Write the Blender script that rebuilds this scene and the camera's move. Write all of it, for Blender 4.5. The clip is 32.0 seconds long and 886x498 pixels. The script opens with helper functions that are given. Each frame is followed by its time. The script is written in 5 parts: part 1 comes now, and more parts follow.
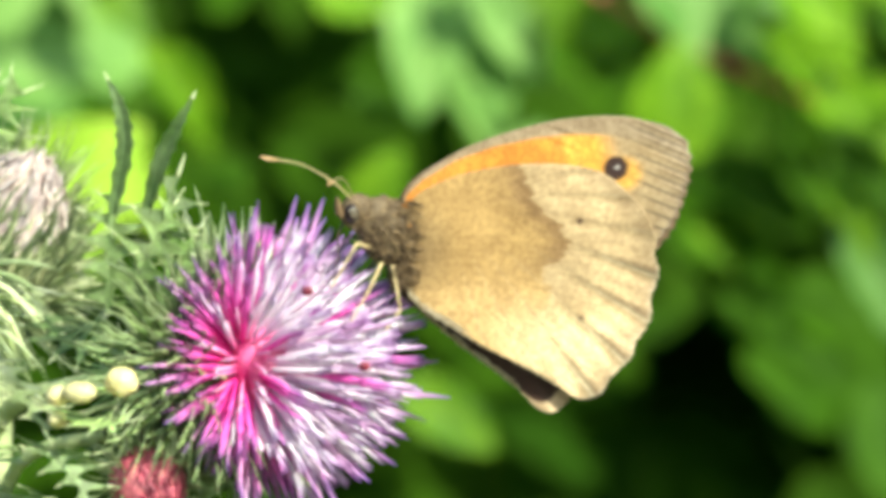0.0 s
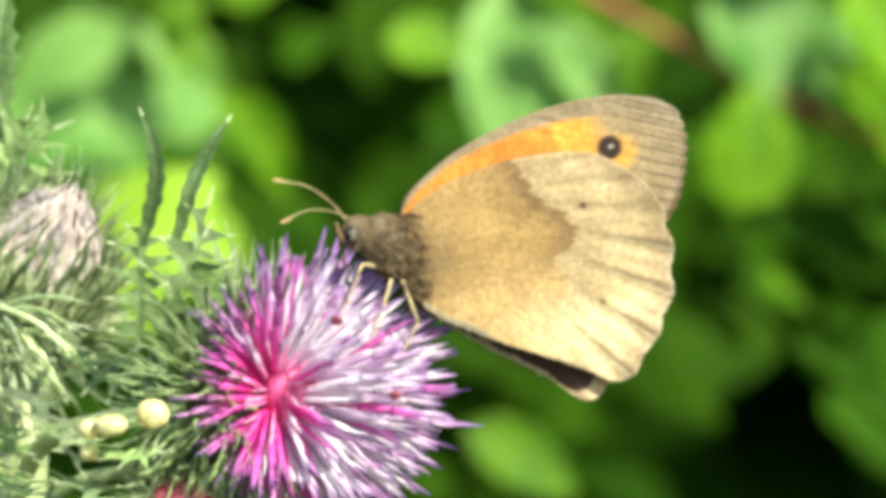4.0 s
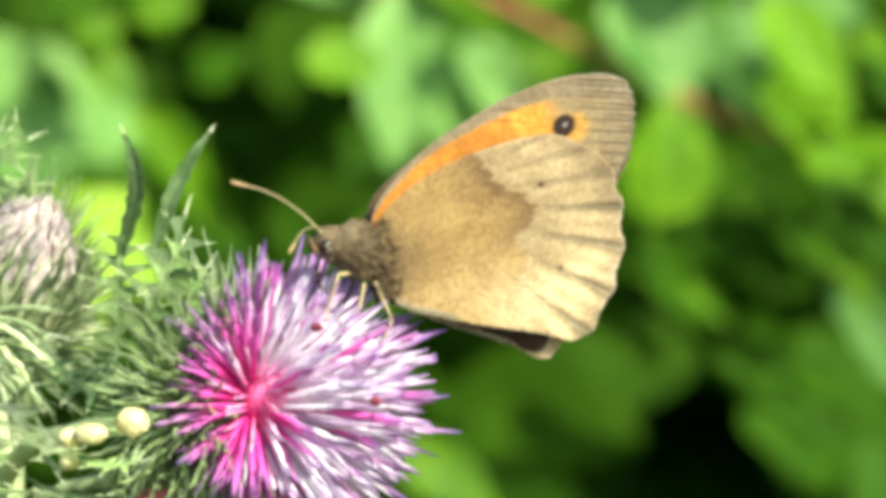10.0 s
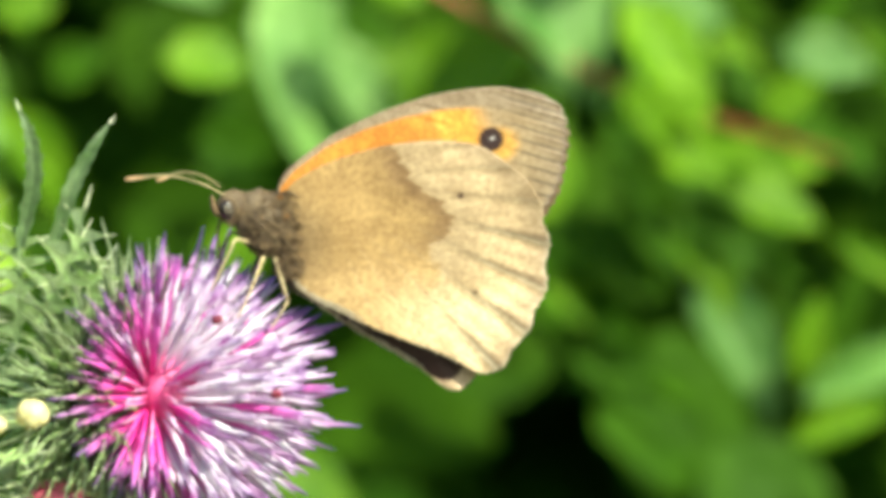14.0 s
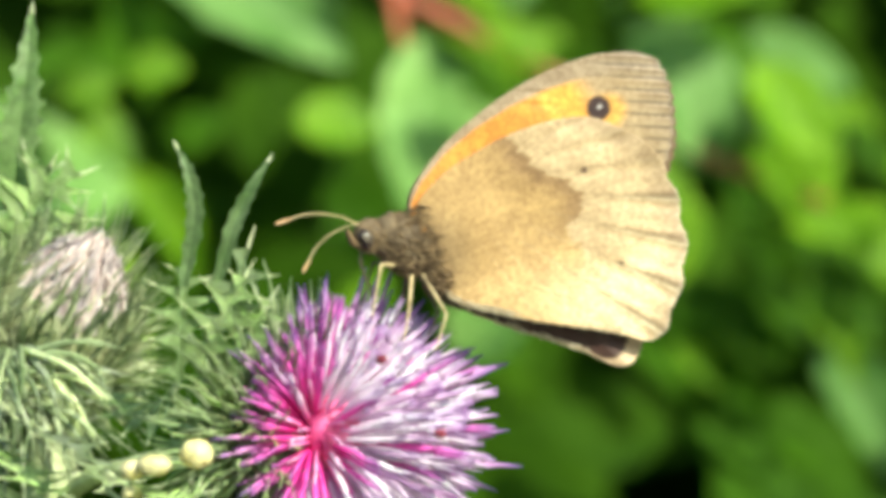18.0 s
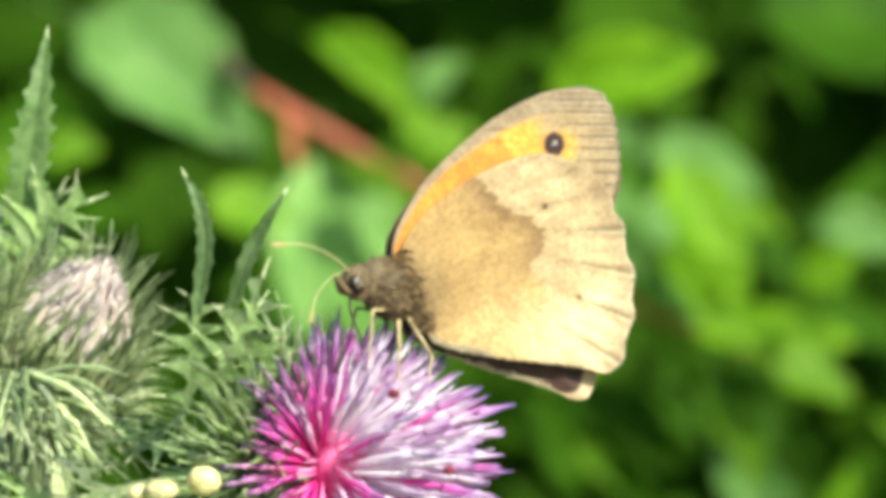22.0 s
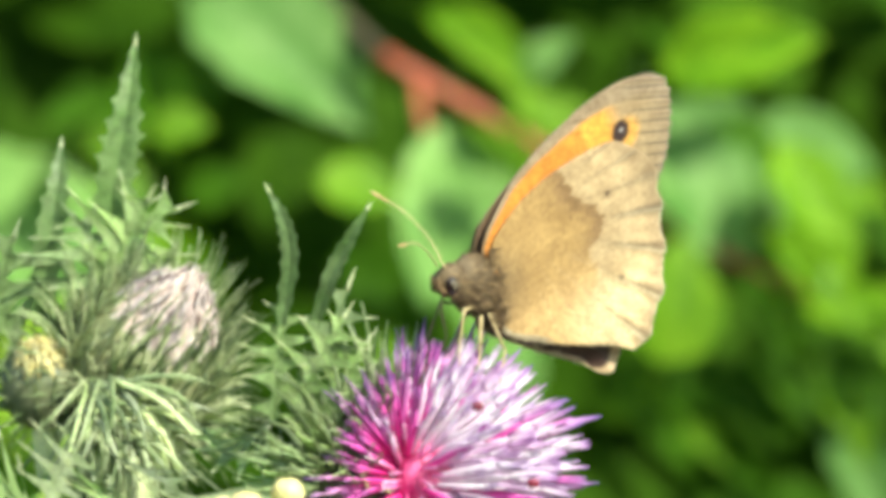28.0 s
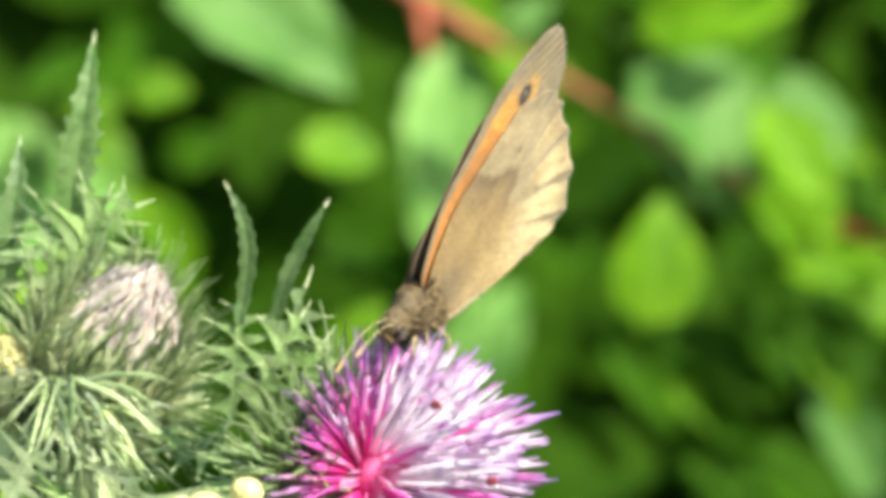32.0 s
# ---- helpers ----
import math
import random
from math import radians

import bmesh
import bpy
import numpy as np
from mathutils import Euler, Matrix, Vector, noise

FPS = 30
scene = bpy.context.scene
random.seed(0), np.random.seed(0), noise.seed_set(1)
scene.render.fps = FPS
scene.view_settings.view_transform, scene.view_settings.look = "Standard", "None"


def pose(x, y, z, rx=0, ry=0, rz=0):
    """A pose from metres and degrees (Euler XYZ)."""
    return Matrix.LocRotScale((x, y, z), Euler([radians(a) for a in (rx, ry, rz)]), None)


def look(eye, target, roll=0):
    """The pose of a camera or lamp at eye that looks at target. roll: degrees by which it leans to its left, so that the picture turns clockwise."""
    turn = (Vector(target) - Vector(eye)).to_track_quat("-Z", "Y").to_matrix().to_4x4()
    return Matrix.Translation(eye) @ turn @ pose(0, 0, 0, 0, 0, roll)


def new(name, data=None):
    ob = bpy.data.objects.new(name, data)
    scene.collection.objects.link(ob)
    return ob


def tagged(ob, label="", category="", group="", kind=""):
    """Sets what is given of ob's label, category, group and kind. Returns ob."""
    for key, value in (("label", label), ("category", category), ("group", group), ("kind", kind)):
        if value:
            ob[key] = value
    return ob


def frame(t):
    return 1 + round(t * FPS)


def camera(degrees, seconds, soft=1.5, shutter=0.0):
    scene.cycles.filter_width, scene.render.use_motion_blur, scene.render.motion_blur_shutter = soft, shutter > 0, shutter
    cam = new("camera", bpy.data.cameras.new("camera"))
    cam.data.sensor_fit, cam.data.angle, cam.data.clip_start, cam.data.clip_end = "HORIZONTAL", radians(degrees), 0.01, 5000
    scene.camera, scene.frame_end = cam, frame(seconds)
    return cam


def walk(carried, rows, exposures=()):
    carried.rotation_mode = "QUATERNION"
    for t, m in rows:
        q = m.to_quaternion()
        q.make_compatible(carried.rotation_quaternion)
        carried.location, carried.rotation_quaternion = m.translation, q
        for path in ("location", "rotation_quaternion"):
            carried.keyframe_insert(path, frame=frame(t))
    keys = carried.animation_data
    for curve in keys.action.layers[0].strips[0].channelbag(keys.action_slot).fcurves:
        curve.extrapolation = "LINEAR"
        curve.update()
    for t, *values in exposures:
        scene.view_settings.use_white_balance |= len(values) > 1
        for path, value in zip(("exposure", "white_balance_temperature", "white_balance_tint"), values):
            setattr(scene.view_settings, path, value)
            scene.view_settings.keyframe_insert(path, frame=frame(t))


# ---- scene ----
H = 1.05          # height of the flower above the ground
MM = 0.001
cam = camera(5.1, 32.0, soft=5.3)
PATH = [
    (0.0, look((0.01680, -0.80, 1.06042), (0.00594, 0.20, 1.05897), -0.81)),
    (0.5, look((0.01697, -0.80, 1.06027), (0.00232, 0.20, 1.06281), -0.84)),
    (1.0, look((0.01716, -0.80, 1.06010), (0.00443, 0.20, 1.05913), -0.87)),
    (1.5, look((0.01740, -0.80, 1.05988), (-0.00025, 0.20, 1.06047), -0.89)),
    (2.0, look((0.01772, -0.80, 1.05959), (0.00198, 0.20, 1.06098), -0.92)),
    (2.5, look((0.01817, -0.80, 1.05917), (0.00067, 0.20, 1.06226), -0.95)),
    (3.0, look((0.01883, -0.80, 1.05855), (0.00238, 0.20, 1.06386), -1.01)),
    (3.5, look((0.01974, -0.80, 1.05761), (0.00104, 0.20, 1.06296), -1.15)),
    (5.5, look((0.02268, -0.80, 1.05249), (0.00112, 0.20, 1.06453), -2.48)),
    (6.0, look((0.02224, -0.80, 1.05198), (0.00168, 0.20, 1.06312), -2.54)),
    (6.5, look((0.02150, -0.80, 1.05184), (0.00134, 0.20, 1.06429), -2.49)),
    (7.0, look((0.02064, -0.80, 1.05193), (-0.00406, 0.20, 1.06376), -2.42)),
    (7.5, look((0.01982, -0.80, 1.05214), (0.00239, 0.20, 1.06180), -2.34)),
    (8.0, look((0.01913, -0.80, 1.05240), (0.01047, 0.20, 1.05679), -2.28)),
    (8.5, look((0.01857, -0.80, 1.05265), (0.01651, 0.20, 1.05873), -2.24)),
    (9.0, look((0.01811, -0.80, 1.05287), (0.01203, 0.20, 1.05957), -2.20)),
    (9.5, look((0.01770, -0.80, 1.05305), (0.00868, 0.20, 1.06209), -2.17)),
    (10.0, look((0.01727, -0.80, 1.05318), (0.00663, 0.20, 1.06348), -2.11)),
    (10.5, look((0.01677, -0.80, 1.05326), (0.00689, 0.20, 1.06839), -2.05)),
    (11.0, look((0.01615, -0.80, 1.05328), (0.00284, 0.20, 1.06939), -1.98)),
    (11.5, look((0.01536, -0.80, 1.05324), (0.00081, 0.20, 1.06937), -1.91)),
    (12.0, look((0.01437, -0.80, 1.05313), (0.00491, 0.20, 1.06538), -1.86)),
    (12.5, look((0.01313, -0.80, 1.05296), (0.00133, 0.20, 1.06281), -1.83)),
    (13.0, look((0.01165, -0.80, 1.05273), (0.00213, 0.20, 1.05944), -1.81)),
    (13.5, look((0.00996, -0.80, 1.05246), (0.01311, 0.20, 1.05986), -1.80)),
    (14.0, look((0.00810, -0.80, 1.05215), (0.01841, 0.20, 1.06281), -1.79)),
    (14.5, look((0.00612, -0.80, 1.05177), (0.01982, 0.20, 1.06404), -1.79)),
    (15.0, look((0.00407, -0.80, 1.05131), (0.00784, 0.20, 1.06646), -1.79)),
    (15.5, look((0.00196, -0.80, 1.05068), (0.00450, 0.20, 1.06621), -1.79)),
    (17.5, look((-0.00655, -0.80, 1.04657), (0.00074, 0.20, 1.06644), -1.81)),
    (18.0, look((-0.00866, -0.80, 1.04562), (0.00161, 0.20, 1.06793), -1.64)),
    (18.5, look((-0.01081, -0.80, 1.04480), (0.00508, 0.20, 1.07269), -0.81)),
    (19.0, look((-0.01295, -0.80, 1.04407), (0.00162, 0.20, 1.07393), 0.00)),
    (19.5, look((-0.01501, -0.80, 1.04341), (0.00514, 0.20, 1.07398), 0.20)),
    (20.0, look((-0.01689, -0.80, 1.04284), (0.01259, 0.20, 1.07294), 0.26)),
    (20.5, look((-0.01851, -0.80, 1.04239), (0.03008, 0.20, 1.06564), 0.31)),
    (21.0, look((-0.01982, -0.80, 1.04212), (0.02974, 0.20, 1.06979), 0.36)),
    (21.5, look((-0.02081, -0.80, 1.04208), (0.01893, 0.20, 1.07305), 0.42)),
    (22.0, look((-0.02152, -0.80, 1.04230), (0.00794, 0.20, 1.07626), 0.48)),
    (22.5, look((-0.02195, -0.80, 1.04272), (0.00416, 0.20, 1.06999), 0.55)),
    (23.0, look((-0.02213, -0.80, 1.04327), (0.00456, 0.20, 1.07042), 0.61)),
    (23.5, look((-0.02209, -0.80, 1.04383), (0.00615, 0.20, 1.07191), 0.67)),
    (24.0, look((-0.02185, -0.80, 1.04433), (0.00347, 0.20, 1.07585), 0.72)),
    (24.5, look((-0.02146, -0.80, 1.04471), (0.00700, 0.20, 1.06834), 0.76)),
    (25.0, look((-0.02096, -0.80, 1.04497), (0.00672, 0.20, 1.06711), 0.79)),
    (25.5, look((-0.02041, -0.80, 1.04514), (0.00523, 0.20, 1.07183), 0.80)),
    (26.0, look((-0.01984, -0.80, 1.04528), (0.00186, 0.20, 1.07442), 0.74)),
    (26.5, look((-0.01926, -0.80, 1.04545), (-0.00012, 0.20, 1.07582), 0.70)),
    (28.5, look((-0.01680, -0.80, 1.04691), (-0.00179, 0.20, 1.07348), 0.75)),
    (29.0, look((-0.01618, -0.80, 1.04731), (0.00235, 0.20, 1.07221), 0.72)),
    (29.5, look((-0.01560, -0.80, 1.04769), (0.00799, 0.20, 1.07477), 0.67)),
    (30.0, look((-0.01506, -0.80, 1.04805), (0.00403, 0.20, 1.07447), 0.59)),
    (30.5, look((-0.01458, -0.80, 1.04840), (-0.00078, 0.20, 1.07401), 0.51)),
    (31.0, look((-0.01418, -0.80, 1.04875), (-0.00187, 0.20, 1.07287), 0.44)),
    (31.5, look((-0.01386, -0.80, 1.04909), (-0.00136, 0.20, 1.07201), 0.38)),
    (32.0, look((-0.01363, -0.80, 1.04941), (0.00066, 0.20, 1.07193), 0.35)),
]
walk(cam, PATH, exposures=[(t, e, 6550.0, -2.0) for t, e in ((0.0, 0.93), (3.0, 0.82), (6.0, 0.91), (13.0, 0.93), (18.0, 0.78), (26.0, 0.82), (32.0, 0.91))])
cam.data.dof.use_dof = True
cam.data.dof.focus_distance = 0.805
cam.data.dof.aperture_fstop = 60.0

# ---- light ----
SUN = Vector((0.52, -0.75, 0.62)).normalized()
sun = new("sun", bpy.data.lights.new("sun", "SUN"))
sun.data.energy, sun.data.angle, sun.data.color = 4.5, radians(0.5), (1.0, 0.94, 0.84)
sun.matrix_basis = look(SUN * 5 + Vector((0, 0, H)), (0, 0, H))
world = bpy.data.worlds.new("world")
scene.world = world
world.use_nodes = True
sky = world.node_tree.nodes.new("ShaderNodeTexSky")
sky.sky_type, sky.sun_disc = "NISHITA", False
sky.sun_elevation = math.asin(SUN.z)
sky.sun_rotation = math.atan2(SUN.x, SUN.y)
back = world.node_tree.nodes["Background"]
back.inputs["Strength"].default_value = 0.13
world.node_tree.links.new(sky.outputs["Color"], back.inputs["Color"])


# ---- materials ----
def blank(name):
    m = bpy.data.materials.new(name)
    m.use_nodes = True
    nt = m.node_tree
    return m, nt, nt.nodes["Principled BSDF"], nt.nodes["Material Output"]


def noise_node(nt, scale, detail=4, coords="Object"):
    tc = nt.nodes.new("ShaderNodeTexCoord")
    n = nt.nodes.new("ShaderNodeTexNoise")
    n.inputs["Scale"].default_value, n.inputs["Detail"].default_value = scale, detail
    nt.links.new(tc.outputs[coords], n.inputs["Vector"])
    return n


def ramp_node(nt, source, stops):
    r = nt.nodes.new("ShaderNodeValToRGB")
    el = r.color_ramp.elements
    while len(el) < len(stops):
        el.new(0.5)
    for e, (p, c) in zip(el, stops):
        e.position, e.color = p, (*c, 1)
    nt.links.new(source, r.inputs["Fac"])
    return r


def mixed(nt, fac, a, b, kind="MIX"):
    """A colour mix; fac, a and b are sockets or plain values."""
    x = nt.nodes.new("ShaderNodeMix")
    x.data_type, x.blend_type = "RGBA", kind
    for slot, v in ((x.inputs[0], fac), (x.inputs[6], a), (x.inputs[7], b)):
        if isinstance(v, bpy.types.NodeSocket):
            nt.links.new(v, slot)
        else:
            slot.default_value = v if isinstance(v, float) else (*v, 1)
    return x.outputs[2]


def bumped(nt, bsdf, height, strength, distance):
    b = nt.nodes.new("ShaderNodeBump")
    b.inputs["Strength"].default_value, b.inputs["Distance"].default_value = strength, distance
    nt.links.new(height, b.inputs["Height"])
    nt.links.new(b.outputs["Normal"], bsdf.inputs["Normal"])


def plant_mat(name, dark, light, scale, rough=0.5, through_light=0.3, vary=0.25, gloss=0.5, coords="Object"):
    """A living surface: two scales of noise, some change from piece to piece, and light that comes through."""
    m, nt, bsdf, out = blank(name)
    n1, n2 = noise_node(nt, scale, 5, coords), noise_node(nt, scale * 6, 3, coords)
    info = nt.nodes.new("ShaderNodeObjectInfo")
    apart = nt.nodes.new("ShaderNodeMath")
    apart.operation = "MULTIPLY"
    apart.inputs[1].default_value = 37.0
    nt.links.new(info.outputs["Random"], apart.inputs[0])
    for n in (n1, n2):
        n.noise_dimensions = "4D"
        nt.links.new(apart.outputs[0], n.inputs["W"])
    r = ramp_node(nt, n1.outputs["Fac"], [(0.32, dark), (0.68, light)])
    fine = ramp_node(nt, n2.outputs["Fac"], [(0.3, (0.72, 0.72, 0.72)), (0.7, (1.2, 1.2, 1.2))])
    col = mixed(nt, 1.0, r.outputs["Color"], fine.outputs["Color"], "MULTIPLY")
    rnd = ramp_node(nt, info.outputs["Random"], [(0.0, (1 - vary, 1 - vary, 1 - vary)), (1.0, (1 + vary, 1 + vary * 0.8, 1 + vary * 0.3))])
    col = mixed(nt, 1.0, col, rnd.outputs["Color"], "MULTIPLY")
    nt.links.new(col, bsdf.inputs["Base Color"])
    bsdf.inputs["Roughness"].default_value = rough
    bsdf.inputs["Specular IOR Level"].default_value = gloss
    bumped(nt, bsdf, n2.outputs["Fac"], 0.35, 0.0004)
    if through_light:
        tr = nt.nodes.new("ShaderNodeBsdfTranslucent")
        nt.links.new(col, tr.inputs["Color"])
        ms = nt.nodes.new("ShaderNodeMixShader")
        ms.inputs[0].default_value = through_light
        nt.links.new(bsdf.outputs[0], ms.inputs[1])
        nt.links.new(tr.outputs[0], ms.inputs[2])
        nt.links.new(ms.outputs[0], out.inputs["Surface"])
    return m


M_LEAF = {
    "pale": plant_mat("leaf_pale", (0.090, 0.23, 0.040), (0.235, 0.42, 0.12), 2.6, 0.55, 0.25, gloss=0.22),
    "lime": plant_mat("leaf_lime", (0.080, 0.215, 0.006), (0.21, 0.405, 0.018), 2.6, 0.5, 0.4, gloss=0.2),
    # lime leaf with strong sunlight put into its colour
    "sunny": plant_mat("leaf_sunny", (0.24, 0.46, 0.03), (0.46, 0.70, 0.09), 2.6, 0.5, 0.4, gloss=0.2),
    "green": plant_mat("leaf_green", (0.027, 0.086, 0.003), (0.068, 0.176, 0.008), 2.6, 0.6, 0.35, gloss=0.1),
    # same shrub's leaf, darkened in colour for the hedge's shade
    "dark": plant_mat("leaf_shade", (0.021, 0.060, 0.003), (0.043, 0.106, 0.005), 2.6, 0.7, 0.3, gloss=0.05),
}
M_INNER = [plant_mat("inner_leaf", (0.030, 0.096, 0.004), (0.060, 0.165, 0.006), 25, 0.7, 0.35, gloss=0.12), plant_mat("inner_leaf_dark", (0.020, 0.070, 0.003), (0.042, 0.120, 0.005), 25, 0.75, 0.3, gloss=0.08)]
M_TWIG = plant_mat("red_twig", (0.36, 0.07, 0.03), (0.50, 0.14, 0.06), 300, 0.5, 0)
M_BARK = plant_mat("bark", (0.05, 0.045, 0.02), (0.10, 0.08, 0.035), 120, 0.8, 0)
# thistle_green and bract_pale: colours lifted to stand for glaring sunlight
M_SPINY = plant_mat("thistle_green", (0.36, 0.53, 0.20), (0.74, 0.88, 0.54), 260, 0.34, 0.42)
M_TALL = plant_mat("tall_leaf", (0.13, 0.25, 0.07), (0.35, 0.50, 0.23), 260, 0.4, 0.25)
M_BRACT = plant_mat("bract_green", (0.17, 0.265, 0.11), (0.58, 0.70, 0.43), 300, 0.34, 0.42, 0.35)
M_ARCH = plant_mat("bract_pale", (0.44, 0.57, 0.27), (0.82, 0.90, 0.64), 300, 0.34, 0.35, 0.35)
M_SPINE = plant_mat("spine_straw", (0.48, 0.58, 0.32), (0.74, 0.80, 0.54), 400, 0.35, 0.2)
M_STEM = plant_mat("thistle_stem", (0.46, 0.58, 0.22), (0.70, 0.78, 0.42), 200, 0.5, 0.1)
M_BUDSKIN = plant_mat("bud_skin", (0.12, 0.17, 0.07), (0.28, 0.30, 0.17), 450, 0.4, 0.1)
# greyish purple tip; the near-white end paints in its sun highlights
M_BUDTOP = plant_mat("bud_tip", (0.42, 0.31, 0.34), (0.94, 0.87, 0.90), 700, 0.35, 0.15, 0.4)
M_PINK = plant_mat("pink_bud", (0.40, 0.025, 0.09), (0.74, 0.24, 0.30), 900, 0.35, 0.2)
M_HEART = plant_mat("flower_heart", (0.75, 0.05, 0.30), (0.90, 0.25, 0.52), 900, 0.4, 0.3)
M_SPECK = plant_mat("dark_red", (0.16, 0.01, 0.03), (0.28, 0.03, 0.06), 2000, 0.3, 0)
M_LIMEBUD = plant_mat("tiny_bud", (0.22, 0.42, 0.04), (0.50, 0.70, 0.16), 700, 0.4, 0.3)
M_KNOB = plant_mat("pale_knob", (0.74, 0.66, 0.26), (0.85, 0.80, 0.50), 700, 0.3, 0.2)
M_FUR = plant_mat("fur", (0.088, 0.054, 0.025), (0.21, 0.138, 0.068), 1500, 0.7, 0.1)
M_FUR_PALE = plant_mat("fur_pale", (0.23, 0.158, 0.085), (0.41, 0.305, 0.18), 1500, 0.6, 0.15)
M_FRINGE = plant_mat("pale_hair", (0.50, 0.41, 0.26), (0.78, 0.69, 0.50), 1500, 0.6, 0.2)
M_BODY = plant_mat("body_brown", (0.075, 0.052, 0.028), (0.18, 0.13, 0.07), 1500, 0.7, 0)
M_LIMB = plant_mat("limb", (0.50, 0.39, 0.20), (0.68, 0.56, 0.32), 900, 0.5, 0.1)
M_LIMB_DARK = plant_mat("limb_dark", (0.05, 0.035, 0.03), (0.1, 0.07, 0.05), 900, 0.5, 0)
M_CLUB = plant_mat("club", (0.44, 0.27, 0.13), (0.60, 0.42, 0.24), 900, 0.5, 0)


def eye_mat():
    m, nt, bsdf, out = blank("compound_eye")
    v = nt.nodes.new("ShaderNodeTexVoronoi")
    v.inputs["Scale"].default_value = 9000
    tc = nt.nodes.new("ShaderNodeTexCoord")
    nt.links.new(tc.outputs["Object"], v.inputs["Vector"])
    r = ramp_node(nt, v.outputs["Distance"], [(0.0, (0.05, 0.03, 0.02)), (0.6, (0.015, 0.01, 0.01))])
    nt.links.new(r.outputs["Color"], bsdf.inputs["Base Color"])
    bsdf.inputs["Roughness"].default_value = 0.15
    return m


def wing_mat():
    """Scales on a wing: the pattern lies in the mesh's colours; the nodes add dust, fine grain and relief."""
    m, nt, bsdf, out = blank("wing_scales")
    at = nt.nodes.new("ShaderNodeVertexColor")
    at.layer_name = "pattern"
    n1, n2 = noise_node(nt, 520, 6), noise_node(nt, 2600, 4)
    a = ramp_node(nt, n1.outputs["Fac"], [(0.3, (0.80, 0.76, 0.70)), (0.7, (1.10, 1.10, 1.08))])
    b = ramp_node(nt, n2.outputs["Fac"], [(0.35, (0.78, 0.74, 0.69)), (0.65, (1.13, 1.14, 1.14))])
    col = mixed(nt, 1.0, at.outputs["Color"], a.outputs["Color"], "MULTIPLY")
    col = mixed(nt, 1.0, col, b.outputs["Color"], "MULTIPLY")
    nt.links.new(col, bsdf.inputs["Base Color"])
    bsdf.inputs["Roughness"].default_value = 0.62
    bsdf.inputs["Sheen Weight"].default_value = 0.15
    bumped(nt, bsdf, n2.outputs["Fac"], 0.3, 0.00008)
    tr = nt.nodes.new("ShaderNodeBsdfTranslucent")
    nt.links.new(col, tr.inputs["Color"])
    ms = nt.nodes.new("ShaderNodeMixShader")
    ms.inputs[0].default_value = 0.10
    nt.links.new(bsdf.outputs[0], ms.inputs[1])
    nt.links.new(tr.outputs[0], ms.inputs[2])
    nt.links.new(ms.outputs[0], out.inputs["Surface"])
    return m


def floret_mat(name, stops):
    """Colours along the floret's own length, from its foot to its tip."""
    m, nt, bsdf, out = blank(name)
    tc = nt.nodes.new("ShaderNodeTexCoord")
    sep = nt.nodes.new("ShaderNodeSeparateXYZ")
    nt.links.new(tc.outputs["Object"], sep.inputs[0])
    div = nt.nodes.new("ShaderNodeMath")
    div.operation = "MULTIPLY"
    div.inputs[1].default_value = 1 / 0.0150
    nt.links.new(sep.outputs["Z"], div.inputs[0])
    along = ramp_node(nt, div.outputs[0], stops)
    info = nt.nodes.new("ShaderNodeObjectInfo")
    # low end turns some florets dark purple, painting the shade between them
    vary = ramp_node(nt, info.outputs["Random"], [(0.0, (0.60, 0.36, 0.60)), (0.25, (0.92, 0.80, 0.92)), (0.7, (1.0, 1.0, 1.0)), (1.0, (1.08, 1.12, 1.08))])
    n = noise_node(nt, 900, 3)
    f = ramp_node(nt, n.outputs["Fac"], [(0.3, (0.82, 0.8, 0.84)), (0.7, (1.12, 1.12, 1.12))])
    col = mixed(nt, 1.0, mixed(nt, 1.0, along.outputs["Color"], vary.outputs["Color"], "MULTIPLY"), f.outputs["Color"], "MULTIPLY")
    nt.links.new(col, bsdf.inputs["Base Color"])
    bsdf.inputs["Roughness"].default_value = 0.5
    bsdf.inputs["Specular IOR Level"].default_value = 0.4
    tr = nt.nodes.new("ShaderNodeBsdfTranslucent")
    nt.links.new(col, tr.inputs["Color"])
    ms = nt.nodes.new("ShaderNodeMixShader")
    ms.inputs[0].default_value = 0.22
    nt.links.new(bsdf.outputs[0], ms.inputs[1])
    nt.links.new(tr.outputs[0], ms.inputs[2])
    nt.links.new(ms.outputs[0], out.inputs["Surface"])
    return m


def ground_mat():
    m, nt, bsdf, out = blank("ground_soil_and_grass")
    n1, n2 = noise_node(nt, 3, 8), noise_node(nt, 60, 6)
    r = ramp_node(nt, n1.outputs["Fac"], [(0.35, (0.05, 0.04, 0.025)), (0.6, (0.05, 0.075, 0.02))])
    f = ramp_node(nt, n2.outputs["Fac"], [(0.3, (0.6, 0.6, 0.6)), (0.7, (1.3, 1.3, 1.3))])
    col = mixed(nt, 1.0, r.outputs["Color"], f.outputs["Color"], "MULTIPLY")
    nt.links.new(col, bsdf.inputs["Base Color"])
    bsdf.inputs["Roughness"].default_value = 0.95
    bumped(nt, bsdf, n2.outputs["Fac"], 0.8, 0.03)
    return m


M_EYE, M_WING, M_GROUND = eye_mat(), wing_mat(), ground_mat()
M_PALE_FLORET = floret_mat("floret_pale", [(0.0, (0.92, 0.25, 0.60)), (0.2, (0.96, 0.66, 0.90)), (0.42, (0.97, 0.90, 0.97)), (0.84, (0.96, 0.90, 0.95)), (0.93, (0.74, 0.57, 0.77)), (1.0, (0.32, 0.16, 0.42))])
